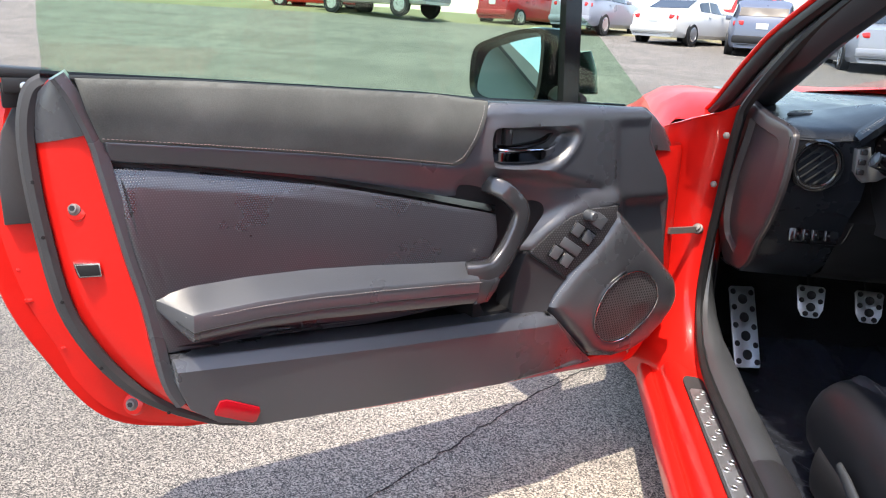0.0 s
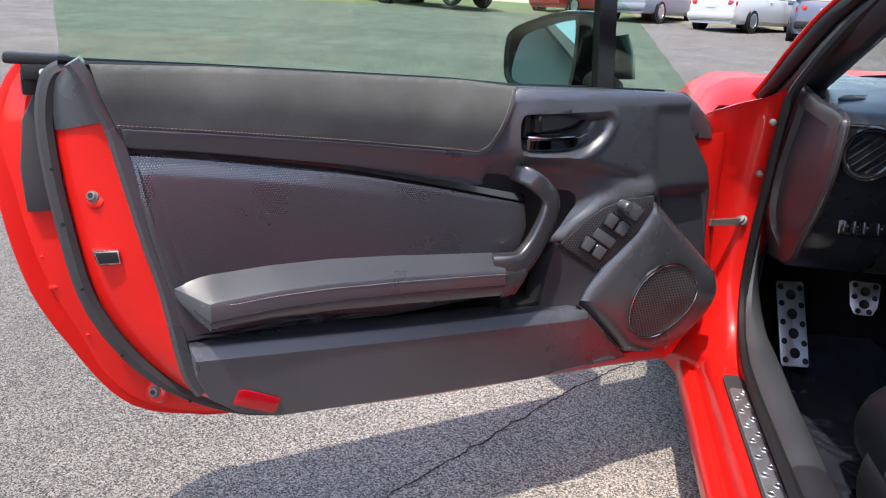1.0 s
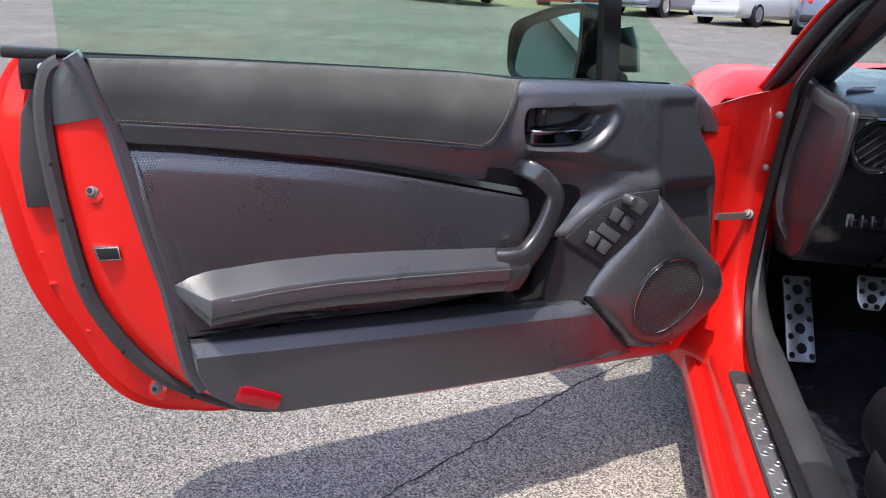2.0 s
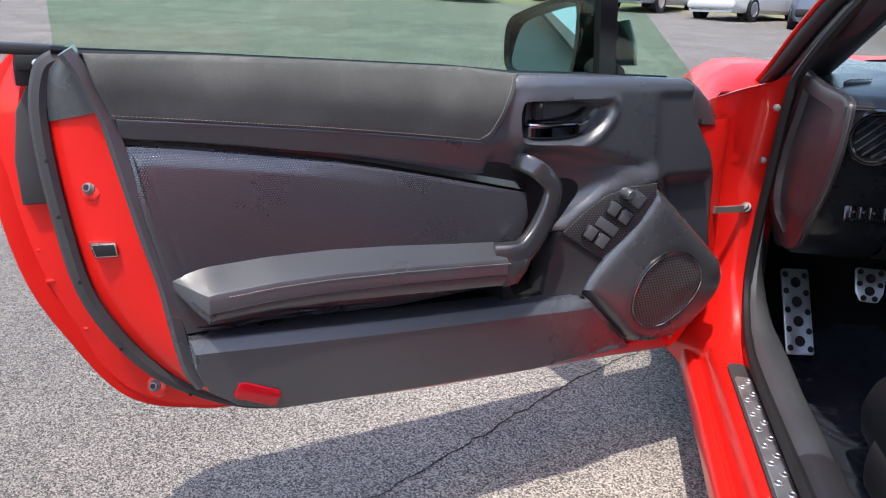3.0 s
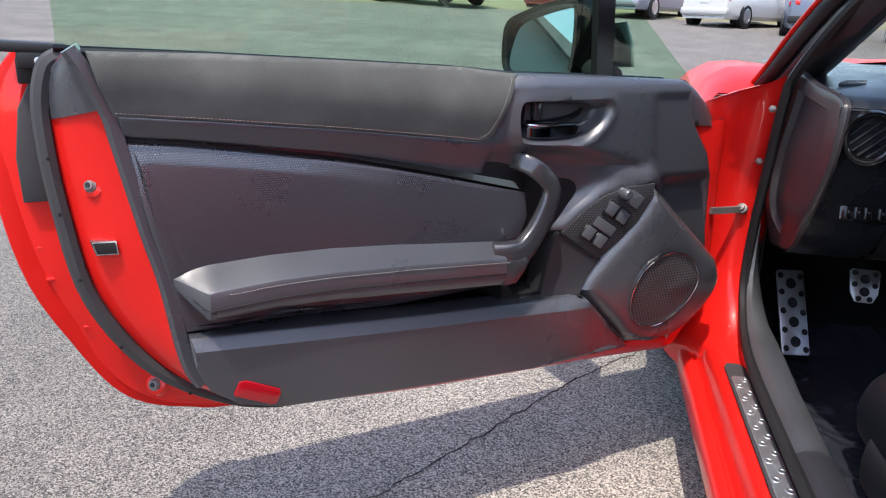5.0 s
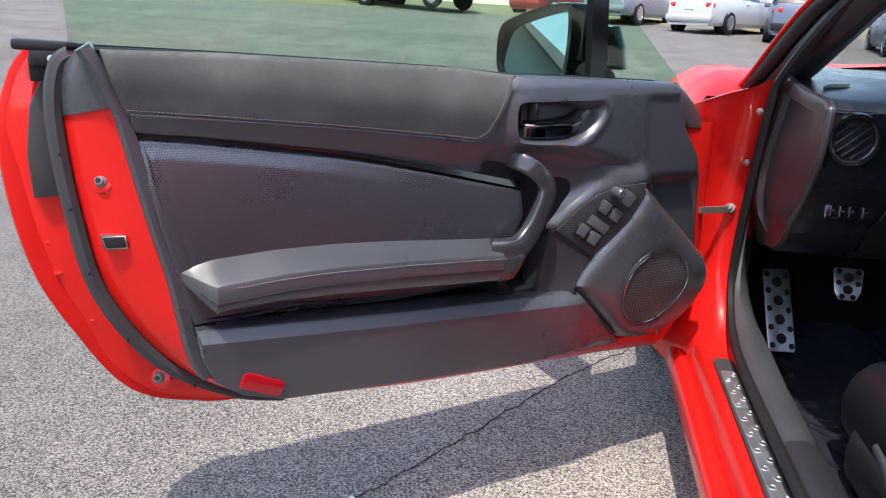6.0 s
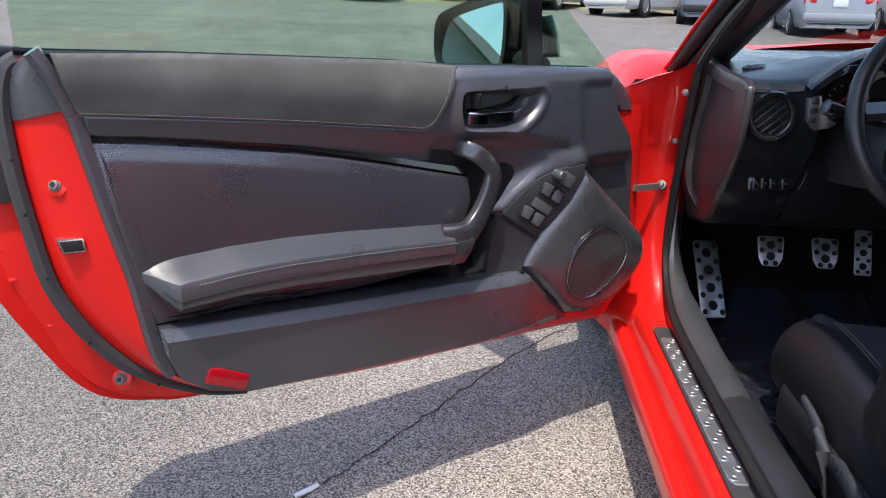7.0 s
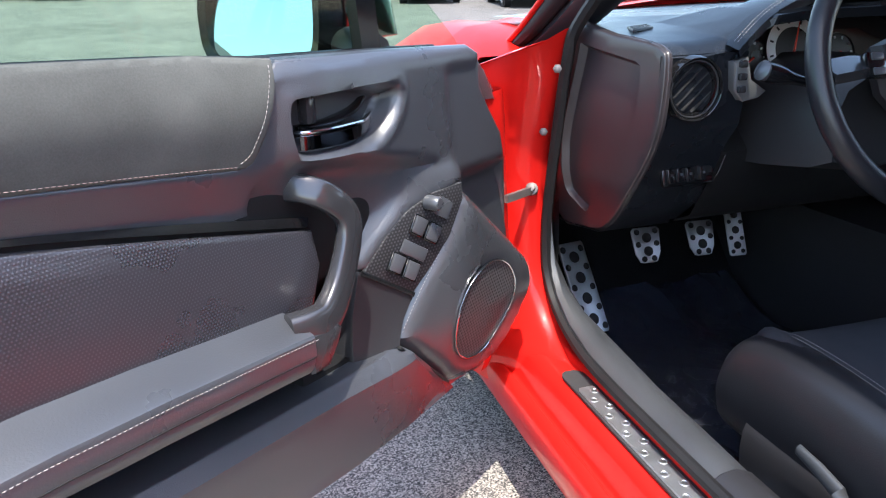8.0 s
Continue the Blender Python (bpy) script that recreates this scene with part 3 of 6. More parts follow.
suede_loop = [(1.296, 0.927), (1.285, 0.885)] + STITCH + [(0.692, 0.780), (0.681, 0.786), (0.674, 0.797), (0.642, 0.874), (0.636, 0.896)] + [p for p in BELT[::-1] if 0.64 < p[0] < 1.29]


def suede_relief(u, z):
    t = (z - at_line(STITCH, u)) / 0.11
    return 0.018 * math.sin(min(1, max(0, t)) * 2.2) - 0.028 * max(0, t - 0.45) ** 1.5 + 0.0015 * noise.noise(Vector((u * 9, z * 9, 0)))


suede = part("suede_pad", pad(suede_loop, 0.022, 0.025, 0.007, suede_relief, 0.012), SUEDE, door, "faded grey suede upper pad")


def on_suede(u, z, up=0.0012):
    return Vector((u, 0.022 + suede_relief(u, z) + up, z))


stitches([on_suede(p.x, p.z + 0.0075) for p in resample(lift(STITCH, 0), 14)], THREAD_RED, suede)
stitches([on_suede(u, z) for u, z in ((0.703, 0.792), (0.693, 0.797), (0.686, 0.806), (0.671, 0.838), (0.655, 0.874), (0.648, 0.892))], THREAD_GREY, suede)

SW = [(0.509, 0.600), (0.472, 0.638), (0.429, 0.671), (0.383, 0.688), (0.330, 0.694), (0.329, 0.668), (0.356, 0.616), (0.394, 0.576), (0.428, 0.545)]


def sw_tilt(u, z):
    return (0.508 - u) / 0.175 * 0.048


def swell(u, z):
    """How far the trim rises to meet the switch plate."""
    gap = 0.0 if inside(u, z, SW) else edge_gap(u, z, SW)
    return 0.94 * min(0.046, max(0.0, sw_tilt(u, z))) * (1 - step(gap, 0.002, 0.085))


front_low = [(0.66, 0.783), (0.55, 0.764), (0.45, 0.744), (0.37, 0.722), (0.335, 0.703), (0.318, 0.688)]
upper_loop = [(0.633, 0.897), (0.43, 0.892), (0.26, 0.885), (0.240, 0.872), (0.232, 0.822), (0.209, 0.788), (0.170, 0.74), (0.142, 0.69), (0.118, 0.57), (0.108, 0.525), (0.122, 0.518), (0.20, 0.588), (0.278, 0.654), (0.318, 0.686), (0.416, 0.672), (0.50, 0.602), (0.535, 0.60), (0.597, 0.692), (0.79, 0.737), (0.956, 0.772), (1.1, 0.793), (1.187, 0.804), (1.262, 0.812), (1.268, 0.846), (1.143, 0.835), (0.956, 0.817), (0.757, 0.794), (0.705, 0.788), (0.686, 0.800), (0.656, 0.872)]
lever_hole = [(0.630, 0.842), (0.60, 0.852), (0.47, 0.850), (0.438, 0.842), (0.446, 0.812), (0.474, 0.786), (0.510, 0.775), (0.605, 0.777), (0.626, 0.79)]


HOLE = [(p.x, p.z) for p in crom(lift(lever_hole, 0), 4, True)]


def front_relief(u, z):
    over = z - at_line(front_low, u)
    n = max(0.028 * step(over, -0.022, 0.018) * (1 - step(u, 0.57, 0.68)), swell(u, z))
    below = at_line(STITCH, u) - z
    n += (0.008 - 0.40 * min(0.045, max(0.0, below))) * step(u, 0.55, 0.68)
    if not inside(u, z, SW) and u < 0.68:
        n -= 0.22 * min(0.06, max(0.0, -over - 0.018)) * step(edge_gap(u, z, SW), 0.0, 0.03) * step(u, 0.33, 0.40)
    n -= 0.016 * step(z - 0.02 * (u - 0.2), 0.862, 0.90)
    n -= 0.005 * step(0.326 - u + 0.10 * (z - 0.7), 0.0, 0.022) * step(0.868 - z, 0.0, 0.022) * step(z, 0.60, 0.72)
    gap = 0.0 if inside(u, z, SW) else edge_gap(u, z, SW)
    n -= 0.012 * step(0.75 - u, 0.0, 0.3) * step(0.70 - z, -0.04, 0.05) * step(gap, 0.004, 0.05) * step(u, 0.30, 0.36)
    d = edge_gap(u, z, HOLE)
    if inside(u, z, HOLE):
        wide = 0.006 + 0.013 * max(1 - step(u, 0.46, 0.52), 1 - step(z, 0.785, 0.805))
        n -= 0.036 * step(d, 0.0, wide)
    else:
        n += 0.004 * (1 - step(d, 0.0, 0.022)) * step(u, 0.30, 0.36)
    return n


front = part("upper_trim", pad(upper_loop, 0.015, 0.02, 0.005, front_relief, 0.0075, loops=[shrink(HOLE, d) for d in (-0.02, -0.008, 0.0, 0.004, 0.008, 0.0125, 0.02)]), TRIM, door, "charcoal plastic trim with a scooped lever recess", 50)
cup_loop = shrink(lever_hole, 0.011)
cup = part("lever_cup", pad(cup_loop, 0.003, 0.004, 0.001), GLOSS_BLACK, front, "gloss black lever cup")
lever_pts = crom([(0.612, 0.008, 0.797), (0.604, 0.026, 0.797), (0.57, 0.031, 0.796), (0.53, 0.030, 0.796), (0.50, 0.026, 0.799), (0.472, 0.014, 0.806)], 5)
# the lever's dark reflections are painted in as a darker metal
lever = part("release_lever", sweep(lever_pts, [(-0.011, -0.005), (0.011, -0.005), (0.012, 0.001), (0.008, 0.005), (-0.008, 0.006), (-0.012, 0.001)], up=(0, 1, 0), scales=[1.0 - 0.45 * step(i / (len(lever_pts) - 1), 0.55, 1.0) for i in range(len(lever_pts))]), CHROME_DARKENED, door, "chrome release lever with dark reflections put into its colour")
part("lever_rim", sweep([p + Vector((0, 0.003, 0.0125 - 0.0055 * step(i / (len(lever_pts) - 1), 0.55, 1.0))) for i, p in enumerate(lever_pts)], ring(0.0026, n=8), up=(0, 1, 0)), CHROME, lever, "bright chrome edge")
part("lever_back", sweep(crom([(0.60, 0.006, 0.81), (0.56, 0.014, 0.812), (0.50, 0.008, 0.82), (0.47, 0.0, 0.838)], 4), ring(0.006, 0.010, 10), up=(0, 1, 0)), GLOSS_BLACK, lever)
part("lock_knob", block((0.018, 0.018, 0.034), pose(0.588, 0.018, 0.833), 0.005), SATIN, door, "dark chrome lock tab")

INS_TOP = [(1.260, 0.806), (1.187, 0.799), (1.1, 0.787), (0.956, 0.765), (0.79, 0.730), (0.597, 0.686)]
ins_loop = INS_TOP + [(0.592, 0.642), (0.612, 0.59), (0.62, 0.50), (0.842, 0.492), (1.062, 0.507), (1.196, 0.516), (1.216, 0.60), (1.238, 0.69)]


def insert_relief(u, z):
    gap = at_line(INS_TOP, u) - z
    lip = 0.009 * step(u, 0.75, 1.1)
    n = -lip * (1 - step(gap, 0.0, 0.028))
    n += 0.006 * math.sin(min(1, max(0, gap / 0.2)) * math.pi)
    return n - 0.034 * step(1.14 - u, 0.0, 0.12) * step(0.570 - z, 0.0, 0.03)


insert = part("textured_insert", pad(ins_loop, 0.018, 0.02, 0.004, insert_relief, 0.0075, loops=[shrink(ins_loop, d) for d in (0.010, 0.026)]), INSERT, door, "dark leatherette insert with a raised dot pattern")
part("insert_piping", sweep(crom([Vector((u, 0.008, z + 0.004)) for u, z in ((1.15, 0.797), (0.956, 0.769), (0.79, 0.735), (0.60, 0.692))], 4), [(-0.006, -0.004), (0.006, -0.004), (0.004, 0.006), (-0.006, 0.004)], up=(0, 1, 0), scales=[0.3 + 0.9 * i / 12 for i in range(13)]), GLOSS_BLACK, door)

# armrest
AT = [(1.212, 0.613), (1.20, 0.617), (1.161, 0.626), (1.069, 0.632), (0.969, 0.632), (0.861, 0.626), (0.75, 0.616), (0.66, 0.609)]
arm_rows, low_rows = [], []
for i in range(41):
    u = 1.210 - (1.210 - 0.665) * (i / 40) ** 1.25
    zt = at_line(AT, u)
    e = min(1.0, max(0.0, (1.213 - u) / 0.042))
    reach = 0.014 + 0.061 * e
    dip = (0.006 + 0.024 * e) * (1.0 - 0.22 * step(0.95 - u, 0.0, 0.28))
    tall = 0.006 + 0.019 * e
    z0 = zt - 0.002
    ze = z0 - dip
    arm_rows.append([Vector((u, n, z)) for n, z in ((0.0, z0 - 0.02), (0.004, z0 - 0.001), (0.012, z0 + 0.001), (reach * 0.5, z0 - dip * 0.42), (reach * 0.93, z0 - dip * 0.86), (reach * 0.975, z0 - dip * 0.93), (reach * 0.998, ze - 0.002), (reach, ze - tall), (reach * 0.985, ze - tall - 0.003), (0.0, ze - tall - 0.004))])
    zb = ze - tall - 0.002
    h = 0.006 + 0.012 * e + 0.006 * step(1.2 - u, 0.0, 0.45)
    low_rows.append([Vector((u, n, z)) for n, z in ((0.0, zb + 0.004), (reach * 0.94, zb + 0.004), (reach * 0.965, zb - 0.003), (reach * 0.935, zb - h * 0.6), (reach * 0.86, zb - h * 0.92), (reach * 0.74, zb - h), (0.0, zb - h * 0.95))])
arm = part("armrest", strips(bmesh.new(), arm_rows, True, True), LEATHER, door, "charcoal leatherette armrest with red stitching", 24)
part("armrest_base", strips(bmesh.new(), low_rows, True, True), TRIM, arm, "moulded lower half of the armrest")
stitches([r[6].lerp(r[7], 0.12) + Vector((0, 0.0008, 0)) for r in arm_rows[4::4] + arm_rows[-1:]], THREAD_GREY, arm)
part("seam", sweep([r[7] + Vector((0, -0.0006, -0.001)) for r in arm_rows[3:]], ring(0.0014, n=6), up=(0, 1, 0)), RUBBER, arm)

# pull handle
hp = crom([(0.616, 0.002, 0.744), (0.606, 0.026, 0.741), (0.588, 0.040, 0.728), (0.566, 0.046, 0.704), (0.566, 0.049, 0.677), (0.583, 0.051, 0.638), (0.603, 0.054, 0.610), (0.626, 0.057, 0.591), (0.650, 0.056, 0.586), (0.676, 0.046, 0.584)], 5)
hs = [0.90 + 0.36 * step(i / (len(hp) - 1), 0.45, 1.0) for i in range(len(hp))]
grip = part("pull_handle", sweep(hp, [(0.020 * math.copysign(abs(math.cos(a)) ** 0.55, math.cos(a)), 0.0125 * math.copysign(abs(math.sin(a)) ** 0.6, math.sin(a))) for a in (2 * math.pi * i / 18 for i in range(18))], up=(0, 1, 0), scales=hs), SATIN, door, "dark satin metallic pull handle", 70)
foot = [(0.668, 0.584), (0.645, 0.583), (0.622, 0.586), (0.613, 0.577), (0.622, 0.558), (0.640, 0.534), (0.668, 0.533)]
part("handle_foot", pad(foot, 0.0735, 0.08, 0.008), SATIN, grip, "metallic foot where the handle meets the armrest")
# lower panel
SEAM = [(1.196, 0.514), (1.062, 0.505), (0.842, 0.49), (0.594, 0.477), (0.52, 0.476), (0.47, 0.482)]
low_loop = SEAM + [(0.455, 0.468), (0.344, 0.365), (0.316, 0.334), (0.569, 0.337), (0.839, 0.352), (1.060, 0.368), (1.128, 0.390), (1.172, 0.424), (1.191, 0.47)]


def low_relief(u, z):
    """A chamfered ledge along the pocket's rim over a flat face."""
    gap = at_line(SEAM, u) - z
    n = 0.014 * min(1.0, max(0.0, gap / 0.019)) - 0.010 * max(0.0, gap - 0.02) / 0.1
    return (n + 0.012) * (0.5 + 0.5 * step(u, 0.32, 0.47)) + 0.012 * (1 - step(u, 0.46, 0.62)) * step(u, 0.36, 0.47) * step(gap, 0, 0.02)


ledge = [(u, z - 0.003) for u, z in SEAM[:-1]] + [(u, z - 0.019) for u, z in SEAM[-2::-1]]
part("lower_panel", pad(low_loop, 0.022, 0.055, 0.0025, low_relief, 0.012, loops=[[(u - 0.006 * (u > 1.19), z) for u, z in ledge]]), TRIM, door, "charcoal moulded lower door pocket panel", 20)
refl_loop = [(1.128, 0.432), (1.117, 0.432), (1.064, 0.406), (1.062, 0.398), (1.070, 0.381), (1.078, 0.380), (1.136, 0.408), (1.137, 0.414)]
refl = part("reflector", pad(refl_loop, 0.046, 0.03, 0.004), REFLECTOR, door, "red courtesy reflector")

# speaker pod
POD = [(0.472, 0.482), (0.424, 0.548), (0.343, 0.650), (0.326, 0.682), (0.318, 0.685), (0.274, 0.648), (0.117, 0.513), (0.096, 0.470), (0.094, 0.435), (0.108, 0.390), (0.145, 0.352), (0.19, 0.335), (0.25, 0.330), (0.312, 0.342), (0.345, 0.361)]


def pod_relief(u, z):
    d = edge_gap(u, z, POD)
    n = 0.022 * step(d, -0.006, 0.026)
    n += 0.028 * (1 - step(u, 0.30, 0.47)) * step(z, 0.36, 0.5)
    r = math.hypot((u - 0.266) / 0.086, (z - 0.464) / 0.085)
    return n - 0.008 * (1 - step(r, 0.88, 1.08))


pod = part("speaker_pod", pad(POD, 0.020, 0.03, 0.007, pod_relief, 0.012), LEATHER, door, "leatherette covered speaker pod with stitched edge")
bm = bmesh.new()
loop = [Vector((0.266 + 0.085 * math.cos(a), 0.020 + pod_relief(0.266 + 0.093 * math.cos(a), 0.464 + 0.093 * math.sin(a)) + 0.001, 0.464 + 0.085 * math.sin(a))) for a in (2 * math.pi * i / 56 for i in range(56))]
part("speaker_ring", sweep(loop, ring(0.0017, 0.0024, 8), up=(0, 1, 0), closed=True, bm=bm), CHROME, pod, "thin bright speaker trim ring")
bm = bmesh.new()
rows = []
for f in (1.0, 0.75, 0.5, 0.25, 0.02):
    rows.append([Vector((0.266 + (p.x - 0.266) * f, p.y - 0.002 + 0.006 * (1 - f * f), 0.464 + (p.z - 0.464) * f)) for p in loop])
flat = sum(p.y for p in loop) / len(loop)
for row, f in zip(rows, (1.0, 0.75, 0.5, 0.25, 0.02)):
    for p in row:
        p.y = flat * (1 - f) + p.y * f
part("speaker_grille", strips(bm, rows, True, True), GRILLE, pod, "black perforated speaker grille")


def on_pod(u, z, up=0.0012):
    return Vector((u, 0.020 + pod_relief(u, z) + up, z))


stitches([on_pod(u, z) for u, z in ((0.452, 0.492), (0.413, 0.545), (0.372, 0.597), (0.337, 0.643), (0.322, 0.668))], THREAD_GREY, pod)
stitches([on_pod(u, z) for u, z in ((0.128, 0.505), (0.112, 0.475), (0.108, 0.44))], THREAD_GREY, pod)

seam_pts = [Vector((u, 0.0445 - 0.010 * i / 3, z)) for i, (u, z) in enumerate(((0.474, 0.480), (0.430, 0.440), (0.385, 0.399), (0.344, 0.361)))]
part("pod_seam", sweep(seam_pts, ring(0.0024, 0.004, 8), up=(0, 1, 0)), RUBBER, pod)

# switch plate
plate = part("switch_plate", pad(SW, 0.016, 0.03, 0.003, sw_tilt, 0.04), CARBON, door, "honeycomb patterned switch plate")


def on_plate(u, z, up=0.0):
    return (u, 0.016 + sw_tilt(u, z) + up, z)


def switch(u, z, w, h, t=0.007, name="window_switch", mat=None, spin=-34, mark=True):
    m = Matrix.Translation(on_plate(u, z, 0.001)) @ pose(0, 0, 0, 0, spin, 0) @ pose(0, 0, 0, 0, 0, -15.3)
    own = block((w, t, h), m @ pose(0, t * 0.4, 0, -7, 0, 0), 0.0018)
    ob = part(name, own, mat or BUTTON, plate)
    if mark:
        part("switch_frame", block((w + 0.005, t * 0.7, h + 0.005), m @ pose(0, t * 0.1, 0), 0.001, seg=1), GLOSS_BLACK, ob)
    if mark:
        part("marking", block((w * 0.35, 0.0006, h * 0.10), m @ pose(0, t * 0.92, h * 0.18, -7), 0), WHITE_MARK, ob)
    return ob


switch(0.414, 0.646, 0.021, 0.025)
switch(0.390, 0.630, 0.021, 0.025)
switch(0.455, 0.600, 0.021, 0.025)
switch(0.431, 0.583, 0.021, 0.025)
switch(0.424, 0.611, 0.048, 0.020, 0.003, "switch_surround", BUTTON, -34, False)
switch(0.369, 0.663, 0.030, 0.028, 0.003, "mirror_adjuster", BUTTON, -34, False)
knob_m = Matrix.Translation(on_plate(0.396, 0.677, 0.0)) @ pose(0, 0, 0, -90, 0, 0)
knob = part("mirror_knob", lathe([(0.0105, 0), (0.011, 0.006), (0.0105, 0.020), (0.008, 0.0235), (0.002, 0.024)], knob_m, 18), BUTTON, plate, "round black mirror control knob")
part("plate_edge", sweep([Vector(on_plate(u, z, 0.0)) for u, z in ((0.510, 0.600), (0.468, 0.572), (0.427, 0.544))], ring(0.004, 0.003, 8), up=(0, 1, 0)), GLOSS_BLACK, plate)

top_edge = [Vector(on_plate(0.512 - 0.088 * s, 0.603 - 0.060 * s, -0.002)) for s in (0, 0.25, 0.5, 0.75, 1)]
low_edge = [Vector((0.536 - 0.066 * s, 0.012 + 0.030 * s, 0.474 + 0.006 * s)) for s in (0, 0.25, 0.5, 0.75, 1)]
wall_rows = [[a.lerp(b, f) + Vector((0.004 * math.sin(f * math.pi), -0.004 * math.sin(f * math.pi), 0)) for a, b in zip(top_edge, low_edge)] for f in (0, 0.2, 0.5, 0.8, 1)]
wall_rows = [[row[0] + Vector((0.004, -0.05, 0)), row[0] + Vector((0.002, -0.004, 0))] + row for row in wall_rows]
part("pocket_wall", strips(bmesh.new(), wall_rows), TRIM_DARK, door, "smooth charcoal wall below the switch plate")

# glass
def glass_sheet(outline, y0):
    bm = bmesh.new()
    bm.faces.new([bm.verts.new((u, y0 + 0.28 * (z - 0.9) ** 2 - 0.10 * (z - 0.9), z)) for u, z in outline])
    return bm


main = [(1.330, 0.90), (1.326, 0.94), (1.327, 0.99), (1.322, 1.08), (1.28, 1.20), (1.18, 1.245), (0.95, 1.255), (0.75, 1.235), (0.55, 1.16), (0.400, 1.06), (0.400, 0.87)]
win = part("window_pane", glass_sheet(main, -0.056), WINDOW, door, "half-raised green tinted frameless side glass")
quarter = [(0.388, 0.87), (0.388, 1.066), (0.336, 1.036), (0.163, 0.888), (0.15, 0.87)]
part("quarter_pane", glass_sheet(quarter, -0.056), WINDOW, door, "small fixed quarter glass")
post = [Vector((0.394, -0.050 - 0.1 * (z - 0.9), z)) for z in (0.87, 0.95, 1.03, 1.085)]
part("glass_divider", sweep(post, [(-0.020, -0.008), (0.020, -0.008), (0.020, 0.010), (-0.020, 0.010)], up=(0, 1, 0)), POST_BLACK, door, "black divider post between the panes")

# wing mirror
MC = Vector((0.385, -0.262, 0.938))
shape = [Vector((p[0], p[1], 0)) for p in ((0.100, 0.073), (0.03, 0.068), (-0.06, 0.048), (-0.098, 0.034), (-0.112, 0.010), (-0.112, -0.035), (-0.100, -0.057), (-0.07, -0.066), (0.0, -0.070), (0.07, -0.067), (0.102, -0.055), (0.113, -0.02), (0.115, 0.03), (0.112, 0.06))]
shape = crom([(p.x * 1.22, p.y * 1.24, 0) for p in shape], 3, True)
rows = []
for depth, s, lip in ((-0.010, 0.83, 0), (0.014, 0.86, 0), (0.018, 0.97, 0), (0.006, 1.0, 0), (-0.03, 1.0, 0), (-0.07, 0.90, 0), (-0.10, 0.66, 0), (-0.115, 0.30, 0)):
    rows.append([MC + Vector((depth, p.x * s, p.y * s)) for p in shape])
mirror = part("wing_mirror", strips(bmesh.new(), rows, True, True), POST_BLACK, door, "black wing mirror housing")
bm = bmesh.new()
bm.faces.new([bm.verts.new(MC + Vector((0.004 - 0.13 * p.y * 0.85, p.x * 0.85, p.y * 0.85))) for p in shape])
part("mirror_glass", bm, MIRROR, mirror, "mirror glass", 80)
part("mirror_foot", sweep([(0.37, -0.06, 0.885), (0.355, -0.10, 0.888), (0.340, -0.16, 0.90), (0.325, -0.20, 0.92)], ring(0.032, 0.022, 12)), TRIM_DARK, mirror, "black mirror foot")
bm = sweep([(0.33, -0.075, 0.90), (0.33, -0.082, 0.945), (0.335, -0.085, 0.985)], ring(0.038, 0.016, 12), up=(0, 1, 0), scales=[1, 0.95, 0.6])
part("mirror_mount", bm, POST_BLACK, mirror, "black mirror mount behind the quarter glass")


# ---- the car body: y forward, x to its right ----
sill_sec = [(0.06, 0.14), (-0.03, 0.125), (-0.066, 0.145), (-0.083, 0.19), (-0.086, 0.225), (-0.079, 0.243), (-0.066, 0.252), (-0.062, 0.247), (-0.056, 0.247), (-0.050, 0.260), (-0.046, 0.276), (-0.040, 0.292), (-0.030, 0.302), (-0.016, 0.307), (0.014, 0.308), (0.02, 0.322), (0.05, 0.30), (0.07, 0.20)]
sill_sec = [(p.x, p.y) for p in crom([(x, z, 0) for x, z in sill_sec], 3, True)]
rows = [[Vector((x, y, z)) for x, z in sill_sec] for y in [-1.32 + 0.06 * i for i in range(25)]]
sill = part("door_sill", strips(bmesh.new(), rows, True, True), RED_JAMB, car, "glossy red door sill", 65)
# hinge pillar with its flare into the sill
pil = []
for z, back in ((0.20, -0.30), (0.25, -0.26), (0.285, -0.23), (0.302, -0.20), (0.312, -0.15), (0.33, -0.10), (0.36, -0.055), (0.40, -0.022), (0.45, -0.004), (0.52, 0.0), (0.60, 0.0), (0.70, -0.012), (0.80, -0.055), (0.87, -0.085), (0.92, -0.10)):
    pil.append([Vector((p[0], p[1], min(p[2], cut))) for p, cut in zip(((-0.135, 0.30, z), (-0.125, 0.16 + back * 0.1, z), (-0.095, 0.075 + back * 0.12, z), (-0.055, 0.022 + back * (0.3 if z < 0.5 else 0.85), z), (-0.01, 0.0 + back * (0.8 if z < 0.5 else 1.0), z), (0.02, -0.003 + back, z), (0.045, 0.01 + back, z), (0.075, 0.06 + back, z)), (0.72, 0.77, 0.825, 0.86, 0.88, 0.895, 0.90, 0.90))])
pillar = part("hinge_pillar", strips(bmesh.new(), pil), RED_JAMB, car, "glossy red hinge pillar")


def panel_bolt(x, y, z, r=0.0052):
    m = pose(x, y, z, 90, 0, -25)
    b = part("panel_bolt", lathe([(r * 1.5, 0), (r * 1.5, 0.002), (r, 0.003), (r, 0.006), (r * 0.6, 0.007)], m, 6), ZINC, car, "zinc bolt on the hinge pillar")
    return b


